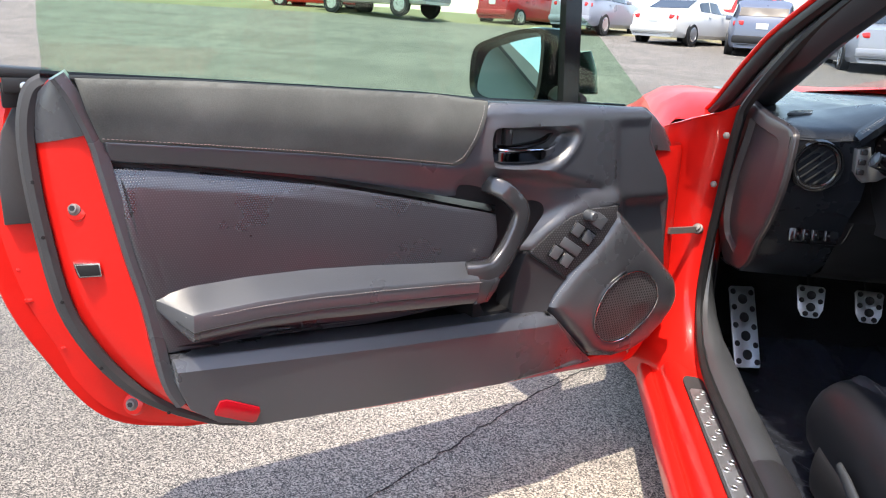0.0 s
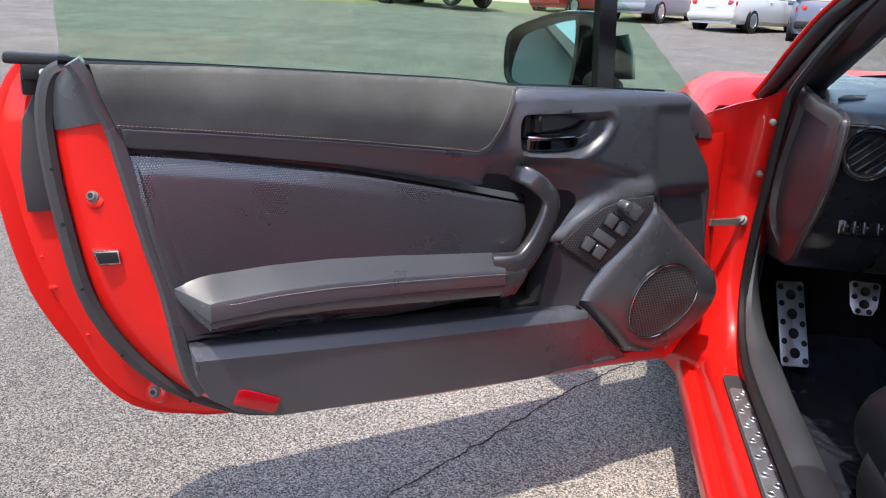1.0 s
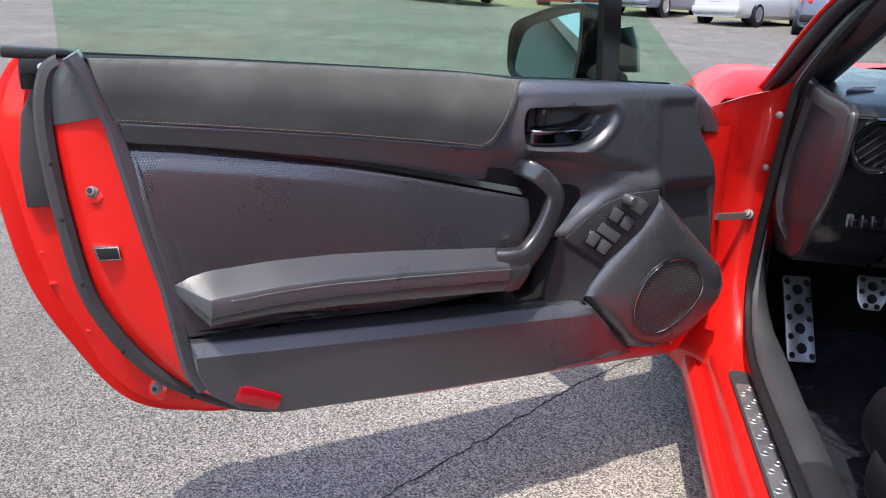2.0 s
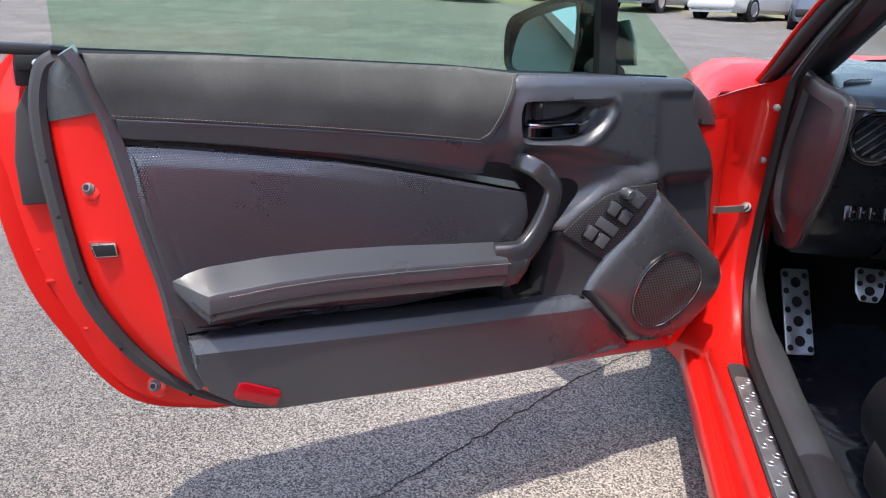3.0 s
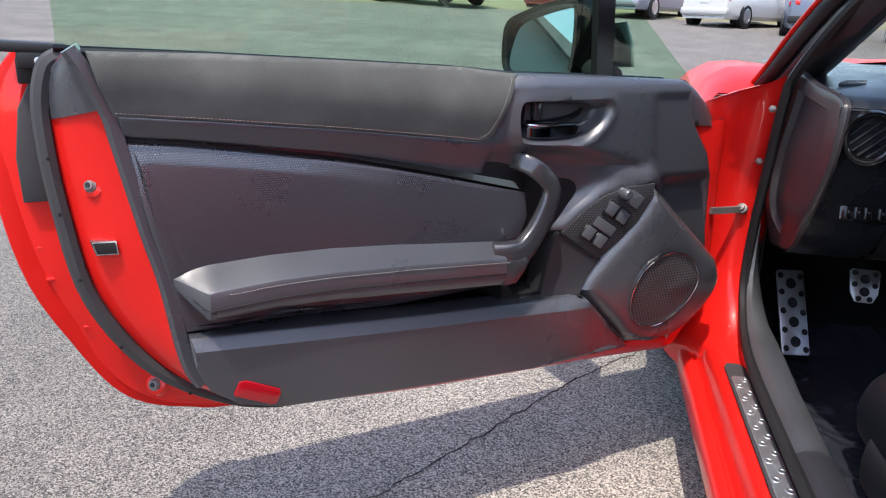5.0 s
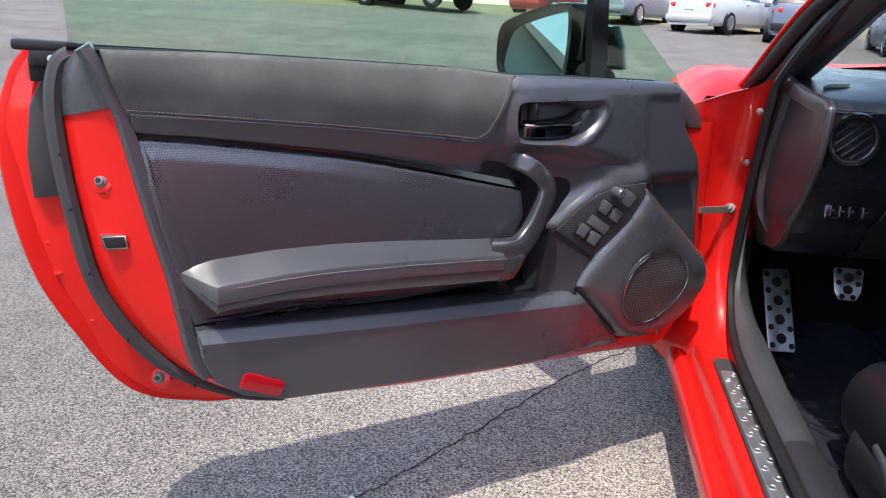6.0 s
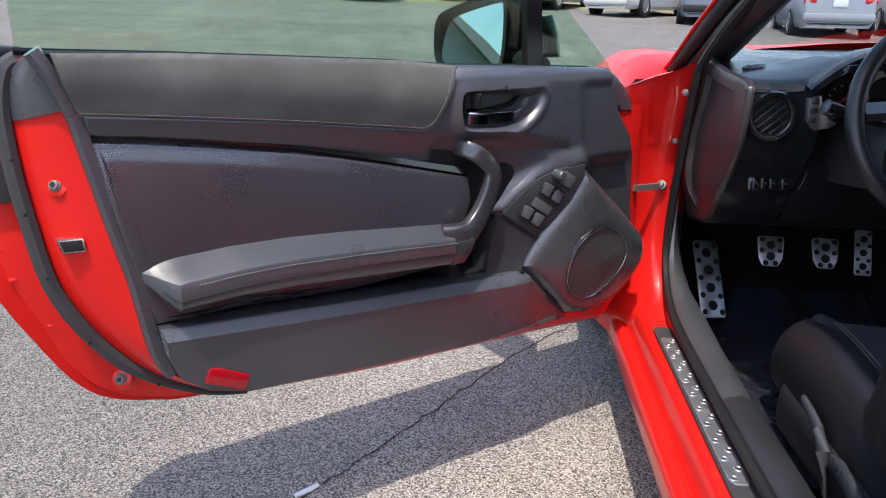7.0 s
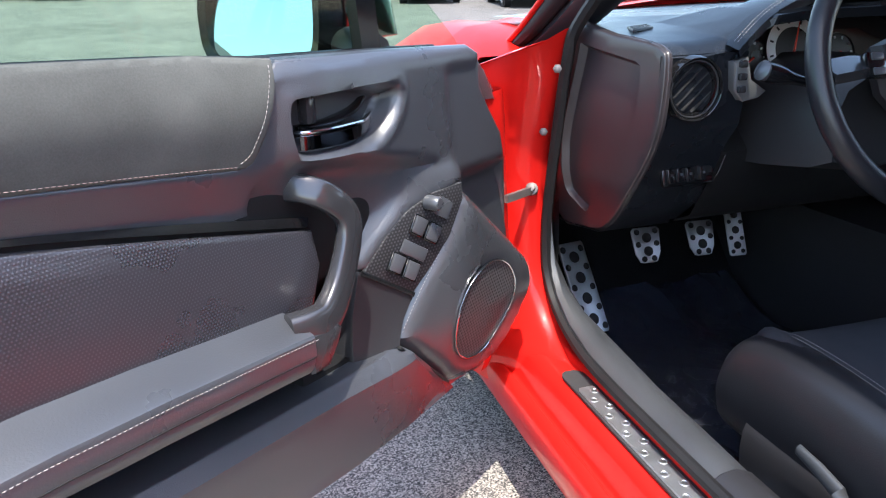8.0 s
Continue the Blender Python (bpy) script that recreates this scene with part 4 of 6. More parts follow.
panel_bolt(0.009, -0.098, 0.831)
panel_bolt(0.016, -0.026, 0.712)
strap = part("check_strap", sweep([(0.004, -0.006, 0.600), (-0.03, -0.035, 0.602), (-0.075, -0.07, 0.605)], [(-0.004, -0.007), (0.004, -0.007), (0.004, 0.007), (-0.004, 0.007)]), ZINC, car, "steel door check strap")
part("strap_pin", lathe([(0.012, -0.004), (0.012, 0.006), (0.008, 0.008), (0.007, 0.014), (0.004, 0.015)], pose(0.002, -0.006, 0.600, 60, 0, -30), 14), ZINC, strap)
for z in (0.43,):
    hb = block((0.05, 0.07, 0.05), pose(-0.085, 0.03, z, 0, 0, 30), 0.006)
    lathe([(0.011, -0.035), (0.011, 0.035)], pose(-0.095, 0.0, z), 12, hb)
    part("door_hinge", hb, RED_JAMB, car, "red painted door hinge")
for z, s in ((0.335, 0.010), (0.30, 0.008)):
    part("hinge_bolt", lathe([(s * 1.4, 0), (s, 0.004), (s, 0.01), (s * 0.5, 0.011)], pose(-0.105, 0.03, z + 0.03, 90, 0, -20), 6), STEEL, car)

# weatherstrip round the opening
ws = crom([(0.017, -1.30, 0.332), (0.015, -0.80, 0.334), (0.014, -0.45, 0.336), (0.016, -0.26, 0.338), (0.022, -0.15, 0.350), (0.028, -0.07, 0.377), (0.030, -0.025, 0.42), (0.030, -0.012, 0.47), (0.030, -0.018, 0.56), (0.031, -0.05, 0.70), (0.031, -0.090, 0.84), (0.038, -0.115, 0.90), (0.068, -0.22, 1.0), (0.10, -0.37, 1.09), (0.15, -0.62, 1.2), (0.17, -0.80, 1.235), (0.17, -1.15, 1.24)], 5)
part("weatherstrip", sweep(ws, [(-0.008, -0.006), (0.008, -0.006), (0.010, 0.004), (0.004, 0.011), (-0.005, 0.011), (-0.010, 0.004)], up=(-0.4, -0.5, 0.75)), RUBBER, car, "black rubber opening seal")

# scuff plate with its drilled bosses
plate_loop = [(-0.012, -0.198), (-0.021, -0.203), (-0.026, -0.216), (-0.026, -0.86), (0.0175, -0.86), (0.0175, -0.22), (0.012, -0.206), (0.004, -0.199)]
bm = bmesh.new()
f = bm.faces.new([bm.verts.new((x, y, 0.3085)) for x, y in plate_loop])
for v in [g for g in bmesh.ops.extrude_face_region(bm, geom=[f])["geom"] if isinstance(g, bmesh.types.BMVert)]:
    v.co.z += 0.004
scuff = part("scuff_plate", bm, RUBBER_GREY, car, "dark scuff plate with bright drilled metal strip")
bm = bmesh.new()
loop = [(-0.017, -0.262), (-0.021, -0.27), (-0.021, -0.785), (-0.014, -0.797), (0.006, -0.797), (0.011, -0.787), (0.011, -0.27), (0.007, -0.262)]
f = bm.faces.new([bm.verts.new((x, y, 0.3125)) for x, y in loop])
for v in [g for g in bmesh.ops.extrude_face_region(bm, geom=[f])["geom"] if isinstance(g, bmesh.types.BMVert)]:
    v.co.z += 0.002
bmesh.ops.bevel(bm, geom=[e for e in bm.edges if all(v.co.z > 0.314 for v in e.verts)], offset=0.0012, segments=2, affect="EDGES")
strip_ob = part("metal_strip", bm, ALU, scuff, "brushed metal strip")
boss_me = None
for i in range(20):
    y = -0.280 - i * 0.0264
    x = 0.003 if i % 2 == 0 else -0.012
    if boss_me is None:
        b = part("boss", lathe([(0.0086, -0.001), (0.0072, 0.0010), (0.0058, 0.0014), (0.0050, 0.0011), (0.0044, 0.0002)], Matrix(), 14), ALU, strip_ob)
        boss_me = b.data
    else:
        b = new("boss", boss_me)
        adopt(b, strip_ob)
    b.location = (x, y, 0.3143)

# inner sill trim, sweeping up into the kick panel
tr = []
for y, x0, z0, x1, z1 in ((-0.578, 0.020, 0.338, 0.086, 0.330), (-0.50, 0.020, 0.340, 0.087, 0.333), (-0.35, 0.020, 0.343, 0.087, 0.338), (-0.22, 0.021, 0.350, 0.087, 0.350), (-0.13, 0.024, 0.370, 0.080, 0.368), (-0.065, 0.029, 0.40, 0.074, 0.40), (-0.02, 0.034, 0.44, 0.068, 0.445), (0.0, 0.036, 0.50, 0.066, 0.50), (0.01, 0.038, 0.56, 0.066, 0.56)):
    tr.append([Vector(p) for p in ((x0, y, z0 - 0.02), (x0 + 0.002, y, z0), (x0 + 0.012, y, z0 + 0.007), ((x0 + x1) / 2, y + 0.01 * (z0 > 0.36), z0 + 0.010), (x1 - 0.008, y + 0.03 * (z0 > 0.36), z1 + 0.006), (x1, y + 0.04 * (z0 > 0.36), z1 - 0.006), (x1 + 0.014, y + 0.06 * (z0 > 0.36), z1 - 0.07), (x1 + 0.02, y + 0.08 * (z0 > 0.36), z1 - 0.16))])
part("sill_trim", strips(bmesh.new(), tr), GUARD, car, "smooth grey inner sill trim")
bm = bmesh.new()
tr = [[Vector((x, y, z)) for x, z in ((0.020, 0.320), (0.0215, 0.3395), (0.033, 0.3465), (0.055, 0.3495), (0.078, 0.3395), (0.087, 0.328), (0.098, 0.26), (0.105, 0.17))] for y in (-1.3, -1.0, -0.8, -0.580)]
part("rear_sill_trim", strips(bm, tr), TRIM_DARK, car, "grained black rear sill trim")

# floor, kick panel, firewall, tunnel
fl = [(-1.3, 0.19), (-0.6, 0.175), (-0.1, 0.17), (0.12, 0.18), (0.25, 0.25), (0.42, 0.42), (0.46, 0.62)]
bm = strips(bmesh.new(), [[Vector((x, y, z + 0.006 * noise.noise(Vector((x * 6, y * 6, 0))))) for x in (0.06, 0.12, 0.25, 0.4, 0.55, 0.66, 0.70)] for y, z in fl])
part("floor_carpet", bm, CARPET, car, "black carpet in the footwell")
bm = strips(bmesh.new(), [[Vector((0.062 + 0.05 * step(y, 0.0, 0.25), y, z)) for z in (0.15, 0.3, 0.5, 0.62)] for y in (0.0, 0.08, 0.2, 0.47)])
part("kick_panel", bm, TRIM_DARK, car, "black kick panel")
bm = strips(bmesh.new(), [[Vector((x, y, z)) for x, z in ((0.66, 0.16), (0.68, 0.40), (0.70, 0.47), (0.79, 0.50), (0.88, 0.47), (0.90, 0.40), (0.92, 0.16))] for y in (-1.3, -0.6, -0.2, 0.1, 0.46)])
part("centre_tunnel", bm, TRIM_DARK, car, "black centre console")
bm = strips(bmesh.new(), [[Vector((x, y, z)) for x, z in ((0.92, 0.17), (1.5, 0.17), (1.56, 0.30), (1.60, 0.6), (1.62, 0.88))] for y in (-1.3, -0.6, 0.0, 0.46)])
part("far_side_lining", bm, TRIM_DARK, car)
bm = strips(bmesh.new(), [[Vector((x, y, z)) for x in (0.06, 0.5, 1.0, 1.6)] for y, z in ((0.46, 0.16), (0.47, 0.6), (0.40, 0.86))])
part("firewall", bm, CARPET, car)

# dashboard
cap_loop = [(-0.045, 0.895), (-0.20, 0.889), (-0.29, 0.880), (-0.318, 0.872), (-0.330, 0.856), (-0.333, 0.79), (-0.325, 0.745), (-0.295, 0.69), (-0.235, 0.615), (-0.165, 0.560), (-0.09, 0.540), (0.02, 0.535), (0.02, 0.7)]
inner_cap = [(-0.10, 0.872), (-0.262, 0.850), (-0.272, 0.842), (-0.270, 0.78), (-0.240, 0.69), (-0.125, 0.585), (-0.11, 0.578), (-0.05, 0.60), (-0.05, 0.7)]


def cap_relief(y, z):
    n = -0.012 * step(edge_gap(y, z, CAPIN), 0, 0.008) if inside(y, z, CAPIN) else 0.0
    return n + 0.02 * step(y, -0.33, -0.1) - 0.02 * step(z, 0.72, 0.88) * 0.4 - 0.03 * step(0.66 - z, 0, 0.14)


CAPIN = [(p.x, p.y) for p in resample([Vector(p) for p in inner_cap + inner_cap[:1]], 60)][:-1]
bm = pad([(p.x, p.z) for p in crom([Vector((y, 0, z)) for y, z in cap_loop], 3, True)], 0.0, 0.012, 0.006, cap_relief, 0.016, loops=[shrink(CAPIN, d) for d in (0.0, 0.004, 0.008)])
bmesh.ops.transform(bm, matrix=Matrix(((0, -1, 0, 0.062), (1, 0, 0, 0), (0, 0, 1, 0), (0, 0, 0, 1))), verts=bm.verts)
dash = part("dashboard", bm, DASH_END, car, "black moulded dashboard", 50)
top = []
for x in (0.07, 0.10, 0.14, 0.19, 0.24, 0.30, 0.5, 0.7, 0.9, 1.2, 1.5):
    h = 0.012 * math.sin(math.pi * min(1, max(0, (x - 0.07) / 1.4)))
    hood = 0.045 * step(x, 0.17, 0.26) * (1 - step(x, 0.52, 0.62))
    top.append([Vector(p) for p in ((x, 0.40, 0.905 + h), (x, 0.22, 0.905 + h), (x, 0.05, 0.900 + h), (x, -0.10, 0.893 + h + hood * 0.3), (x, -0.20, 0.886 + h + hood * 0.8), (x, -0.285 - 0.025 * (hood > 0.02), 0.880 + hood), (x, -0.308 - 0.035 * (hood > 0.02), 0.872 + hood), (x, -0.320 - 0.015 * (hood > 0.02), 0.858 + hood))])
part("dash_top", strips(bmesh.new(), top), DASH, dash, "soft grained dash top")
face = []
for x in (0.068, 0.10, 0.14, 0.175, 0.20, 0.215):
    face.append([Vector(p) for p in ((x, -0.318, 0.862), (x, -0.318, 0.80), (x, -0.310, 0.752), (x, -0.280, 0.712), (x, -0.255, 0.66), (x, -0.225, 0.61), (x, -0.15, 0.55), (x, 0.0, 0.53), (x, 0.25, 0.54))])
part("dash_face", strips(bmesh.new(), face), DASH, dash)
lowd = []
for x in (0.21, 0.28, 0.45, 0.6, 0.8, 1.1, 1.5):
    lowd.append([Vector(p) for p in ((x, -0.22, 0.93 if 0.25 < x < 0.55 else 0.87), (x, -0.20, 0.80), (x, -0.235, 0.735), (x, -0.265, 0.70), (x, -0.255, 0.65), (x, -0.21, 0.58), (x, -0.13, 0.545), (x, 0.25, 0.54))])
part("lower_dash", strips(bmesh.new(), lowd), LOWER_BLACK, dash, "black lower dash")
# round vent
VM = pose(0.122, -0.322, 0.813, 92, 0, 0) @ Matrix.Diagonal((0.86, 0.9, 1, 1))
vent = part("air_vent", lathe([(0.054, -0.02), (0.054, 0.004), (0.051, 0.010), (0.048, 0.006), (0.047, -0.004), (0.044, 0.003), (0.041, 0.002), (0.040, -0.006)], VM, 40, cap=False), GLOSS_BLACK, dash, "round gloss black air vent")
part("vent_core", lathe([(0.0405, -0.004), (0.040, -0.030), (0.002, -0.031)], VM, 32, cap=False), CARPET, vent)
part("vent_ring", sweep([VM @ Vector((0.0455 * math.cos(a), 0.0455 * math.sin(a), 0.0045)) for a in (2 * math.pi * i / 40 for i in range(40))], ring(0.0016, n=6), up=(0, 1, 0), closed=True), SATIN, vent)
for k in (-2, -1, 0, 1, 2):
    half = math.sqrt(0.038**2 - (k * 0.0145) ** 2)
    part("vent_slat", block((2 * half, 0.0042, 0.017), VM @ pose(0, 0, -0.010, 0, 0, 42) @ pose(0, k * 0.0145, 0, 25), 0.0012, seg=1), LOWER_BLACK, vent)
# demister outlet
dm = [(0.096, -0.19), (0.150, -0.155), (0.170, -0.105), (0.125, -0.125)]
bm = bmesh.new()
f = bm.faces.new([bm.verts.new((x, y, 0.886 + 0.02 * (y + 0.15))) for x, y in dm])
for v in [g for g in bmesh.ops.extrude_face_region(bm, geom=[f])["geom"] if isinstance(g, bmesh.types.BMVert)]:
    v.co.z += 0.006
demist = part("demister_outlet", bm, GLOSS_BLACK, dash, "black demister outlet")
part("outlet_frame", sweep([Vector((x, y, 0.8925 + 0.02 * (y + 0.15))) for x, y in dm], ring(0.003, n=6), closed=True), TRIM, demist)
for k in range(5):
    s = (k + 0.5) / 5
    a, b = Vector((*dm[0], 0.893)).lerp(Vector((*dm[3], 0.894)), s), Vector((*dm[1], 0.893)).lerp(Vector((*dm[2], 0.895)), s)
    part("outlet_slat", sweep([a, b], [(-0.001, -0.003), (0.001, -0.003), (0.001, 0.002), (-0.001, 0.002)]), TRIM, demist)
# instrument hood with stitched edge
hood_edge = crom([(0.178, -0.338, 0.862), (0.205, -0.335, 0.886), (0.235, -0.33, 0.907), (0.275, -0.325, 0.925), (0.33, -0.322, 0.937), (0.40, -0.32, 0.940), (0.48, -0.322, 0.934), (0.56, -0.33, 0.90)], 4)
hood = part("instrument_hood", strips(bmesh.new(), [[p + Vector((0, 0.10, 0.004)) for p in hood_edge], [p + Vector((0, 0.02, 0.010)) for p in hood_edge], [p + Vector((0, -0.006, 0.004)) for p in hood_edge], [p + Vector((0.004, -0.004, -0.008)) for p in hood_edge], [p + Vector((0.010, 0.10, -0.02)) for p in hood_edge]]), DASH, dash, "stitched leatherette instrument hood")
stitches([p + Vector((0, 0.004, 0.0105)) for p in hood_edge[1::3]], THREAD_GREY, hood, out=(0, 0, 1))
stitches([p + Vector((0, 0.012, 0.0110)) for p in hood_edge[1::3]], THREAD_GREY, hood, out=(0, 0, 1))
# dials
def dial(x, z, r, face_mat, ring_mat, needle_deg, y=-0.225):
    m = pose(x, y, z, 78, 0, 0)
    d = part("dial", lathe([(r, -0.012), (r, 0.0), (r * 0.97, 0.003), (r * 0.94, 0.0), (r * 0.01, 0.0)], m, 40), face_mat, dash, "instrument dial")
    bm = bmesh.new()
    arc = [radians(225 - 250 * i / 30) for i in range(31)]
    strips(bm, [[m @ Vector((r * 0.93 * math.cos(a), r * 0.93 * math.sin(a), 0.0012)) for a in arc], [m @ Vector((r * 0.62 * math.cos(a), r * 0.62 * math.sin(a), 0.0012)) for a in arc]])
    if ring_mat:
        part("dial_band", bm, ring_mat, d, "pale grey band of the rev counter")
    else:
        bm.free()
    for i in range(9):
        a = radians(225 - 250 * i / 8)
        part("dial_mark", block((r * 0.12, 0.003, 0.001), m @ pose(0, 0, 0.002, 0, 0, math.degrees(a)) @ pose(r * 0.78, 0, 0), 0), WHITE_MARK if not ring_mat else DIAL_BLACK, d)
    a = radians(needle_deg)
    part("needle", sweep([m @ Vector((-0.15 * r * math.cos(a), -0.15 * r * math.sin(a), 0.005)), m @ Vector((0.78 * r * math.cos(a), 0.78 * r * math.sin(a), 0.005))], ring(0.0016, n=6), scales=[1.3, 0.5]), NEEDLE, d)


dial(0.372, 0.852, 0.056, DIAL_BLACK, DIAL_GREY, 75)
dial(0.290, 0.838, 0.036, DIAL_BLACK, None, 215)
dial(0.462, 0.838, 0.036, DIAL_BLACK, None, 215)
bm = strips(bmesh.new(), [[Vector((x, -0.212, z)) for x in (0.21, 0.35, 0.56)] for z in (0.76, 0.905)])
part("cluster_panel", bm, DIAL_BLACK, dash)
# silver trim beside the column, with small buttons
sv = [(0.180, 0.850), (0.203, 0.856), (0.212, 0.822), (0.240, 0.804), (0.226, 0.794), (0.200, 0.790), (0.184, 0.808)]
bm = pad(sv, 0.0, 0.02, 0.004)
bmesh.ops.transform(bm, matrix=pose(0, -0.336, 0, 0, 0, 180) @ Matrix.Diagonal((-1, 1, 1, 1)), verts=bm.verts)
silver = part("silver_surround", bm, SILVER_TRIM, dash, "satin silver switch surround")
for z in (0.846, 0.828, 0.810):
    part("small_button", block((0.012, 0.008, 0.010), pose(0.190, -0.342, z), 0.002), SATIN, silver)
# coin tray with low switches
sw = part("switch_bank", block((0.094, 0.012, 0.038), pose(0.162, -0.262, 0.670, -18), 0.005), GLOSS_BLACK, dash, "low bank of black switches")
for x in (0.130, 0.147, 0.164, 0.188):
    b = part("switch", block((0.013, 0.006, 0.023), pose(x, -0.269, 0.670, -18), 0.002), GLOSS_BLACK, sw)
    part("marking", block((0.004, 0.001, 0.004), pose(x, -0.2725, 0.672, -18), 0), TRIM, b)
part("tray_edge", sweep([(0.228, -0.268, 0.695), (0.224, -0.262, 0.67), (0.218, -0.25, 0.645)], ring(0.0012, n=6)), SATIN, dash)
# column cowl and stalk
cowl = []
for y, s in ((-0.20, 1.15), (-0.30, 1.1), (-0.385, 1.0), (-0.415, 0.85)):
    cowl.append([Vector((0.385 + px * s, y, 0.765 + pz * s - 0.04 * (y + 0.3))) for px, pz in ((-0.10, -0.075), (-0.105, 0.0), (-0.085, 0.045), (-0.03, 0.075), (0.03, 0.075), (0.085, 0.045), (0.105, 0.0), (0.10, -0.075), (0.0, -0.09))])
part("column_cowl", strips(bmesh.new(), cowl, True, True), TRIM_DARK, car, "black steering column cowl")
stalk = part("indicator_stalk", sweep(crom([(0.30, -0.385, 0.812), (0.265, -0.385, 0.820), (0.235, -0.382, 0.828), (0.200, -0.377, 0.838)], 4), ring(0.010, n=12), scales=[0.7, 0.7, 0.7, 0.7, 0.72, 0.76, 0.82, 0.9, 1.1, 1.35, 1.45, 1.5, 1.45]), GLOSS_BLACK, car, "black indicator stalk")
part("stalk_cap", lathe([(0.0145, -0.002), (0.0145, 0.004), (0.010, 0.0065), (0.002, 0.007)], pose(0.198, -0.3765, 0.8385, 0, -68, 4), 18), BUTTON, stalk)
# steering wheel
WM = pose(0.388, -0.475, 0.832, 68, 0, 0)
wheel_path = [WM @ Vector((0.183 * math.cos(a), 0.183 * math.sin(a), 0)) for a in (2 * math.pi * i / 64 for i in range(64))]
wheel = part("steering_wheel", sweep(wheel_path, ring(0.0155, 0.0165, 14), up=(0, -0.4, 0.9), closed=True), BOLSTER, car, "black leather steering wheel")
hub = []
for h, s in ((-0.06, 0.5), (-0.03, 0.9), (-0.01, 1.0), (0.005, 0.93), (0.010, 0.5)):
    hub.append([WM @ Vector((x * s, y * s, h)) for x, y in ((-0.085, 0.045), (-0.04, 0.06), (0.04, 0.06), (0.085, 0.045), (0.08, -0.02), (0.045, -0.065), (-0.045, -0.065), (-0.08, -0.02))])
part("wheel_hub", strips(bmesh.new(), hub, True, True), TRIM_DARK, wheel, "black airbag hub")
for x0, x1 in ((-0.17, -0.06), (0.06, 0.17)):
    part("spoke", sweep([WM @ Vector((x0, 0.012, -0.004)), WM @ Vector(((x0 + x1) / 2, 0.018, -0.008)), WM @ Vector((x1, 0.015, -0.012))], [(-0.02, -0.006), (0.02, -0.006), (0.018, 0.008), (-0.018, 0.008)], up=(0, -0.4, 0.9)), SATIN, wheel, "dark silver wheel spoke")
for x0, x1 in ((-0.075, -0.03), (0.075, 0.03)):
    part("lower_spoke", sweep([WM @ Vector((x0, -0.165, -0.004)), WM @ Vector((x1, -0.05, -0.012))], ring(0.016, 0.007, 10), up=(0, -0.4, 0.9)), SATIN, wheel)
part("wheel_controls", block((0.030, 0.034, 0.014), WM @ pose(-0.098, 0.016, 0.004), 0.004), GLOSS_BLACK, wheel, "black wheel buttons")
for y in (0.006, 0.026):
    part("wheel_button", block((0.018, 0.010, 0.004), WM @ pose(-0.098, y, 0.012), 0.0015), BUTTON, wheel)

# pedals: drilled aluminium pads
def pedal(name, m, outline, holes, label):
    thing_ = part(name, pad([(x, z) for x, z in outline], 0.0, 0.007, 0.0025), ALU, car, label)
    thing_.matrix_local = m
    for x, z, r in holes:
        c = part("rubber_stud", lathe([(r, 0.0), (r, 0.0012), (r * 0.85, 0.0022), (r * 0.5, 0.0005)], pose(x, 0.0, z, -90), 14), RUBBER, thing_)
    return thing_


def facing(p, normal, roll=0):
    """A pose at p whose local y is the normal and whose local z points up."""
    n = Vector(normal).normalized()
    xaxis = n.cross(Vector((0, 0, 1))).normalized()
    zaxis = xaxis.cross(n)
    m = Matrix((xaxis, n, zaxis)).transposed().to_4x4()
    m.translation = p
    return m @ pose(0, 0, 0, 0, roll, 0)


dead = [(-0.038, 0.102), (-0.034, 0.108), (0.030, 0.108), (0.036, 0.102), (0.038, -0.102), (0.034, -0.108), (-0.032, -0.108), (-0.036, -0.102)]
dh = [(0.0, 0.072 - 0.049 * i, 0.0135) for i in range(4)] + [(sx * 0.026, z, 0.0078) for z, sx in ((0.090, -1), (0.092, 1), (0.046, -1), (0.050, 1), (-0.002, -1), (0.002, 1), (-0.050, -1), (-0.046, 1), (-0.094, -1), (-0.092, 1))]
pedal("footrest", facing((0.190, 0.138, 0.318), (0.13, -0.80, 0.54), 0) @ Matrix.Diagonal((0.92, 1, 1, 1)), dead, dh, "drilled aluminium footrest plate")
sq = [(-0.034, 0.034), (-0.028, 0.040), (0.028, 0.040), (0.034, 0.034), (0.030, -0.018), (0.020, -0.038), (0.012, -0.040), (-0.012, -0.040), (-0.020, -0.038), (-0.030, -0.018)]
sh = [(0, 0.016, 0.011), (0, -0.014, 0.011), (-0.022, 0.030, 0.0065), (0.022, 0.030, 0.0065), (-0.022, 0.002, 0.0065), (0.022, 0.002, 0.0065), (-0.012, -0.031, 0.0065), (0.012, -0.031, 0.0065)]
for x in (0.328, 0.466):
    pm = facing((x - 0.004, 0.10, 0.414), (-0.05, -0.9, 0.42))
    pd = pedal("pedal", pm, sq, sh, "drilled aluminium pedal pad")
    arm_m = pm.inverted()
    part("pedal_arm", sweep([arm_m @ Vector(p) for p in ((x, 0.115, 0.40), (x + 0.005, 0.16, 0.47), (x + 0.01, 0.20, 0.60))], ring(0.007, 0.012, 8)), RUBBER, pd)
ac = [(-0.020, 0.055), (-0.016, 0.060), (0.018, 0.060), (0.022, 0.055), (0.020, -0.055), (0.016, -0.060), (-0.018, -0.060), (-0.022, -0.055)]
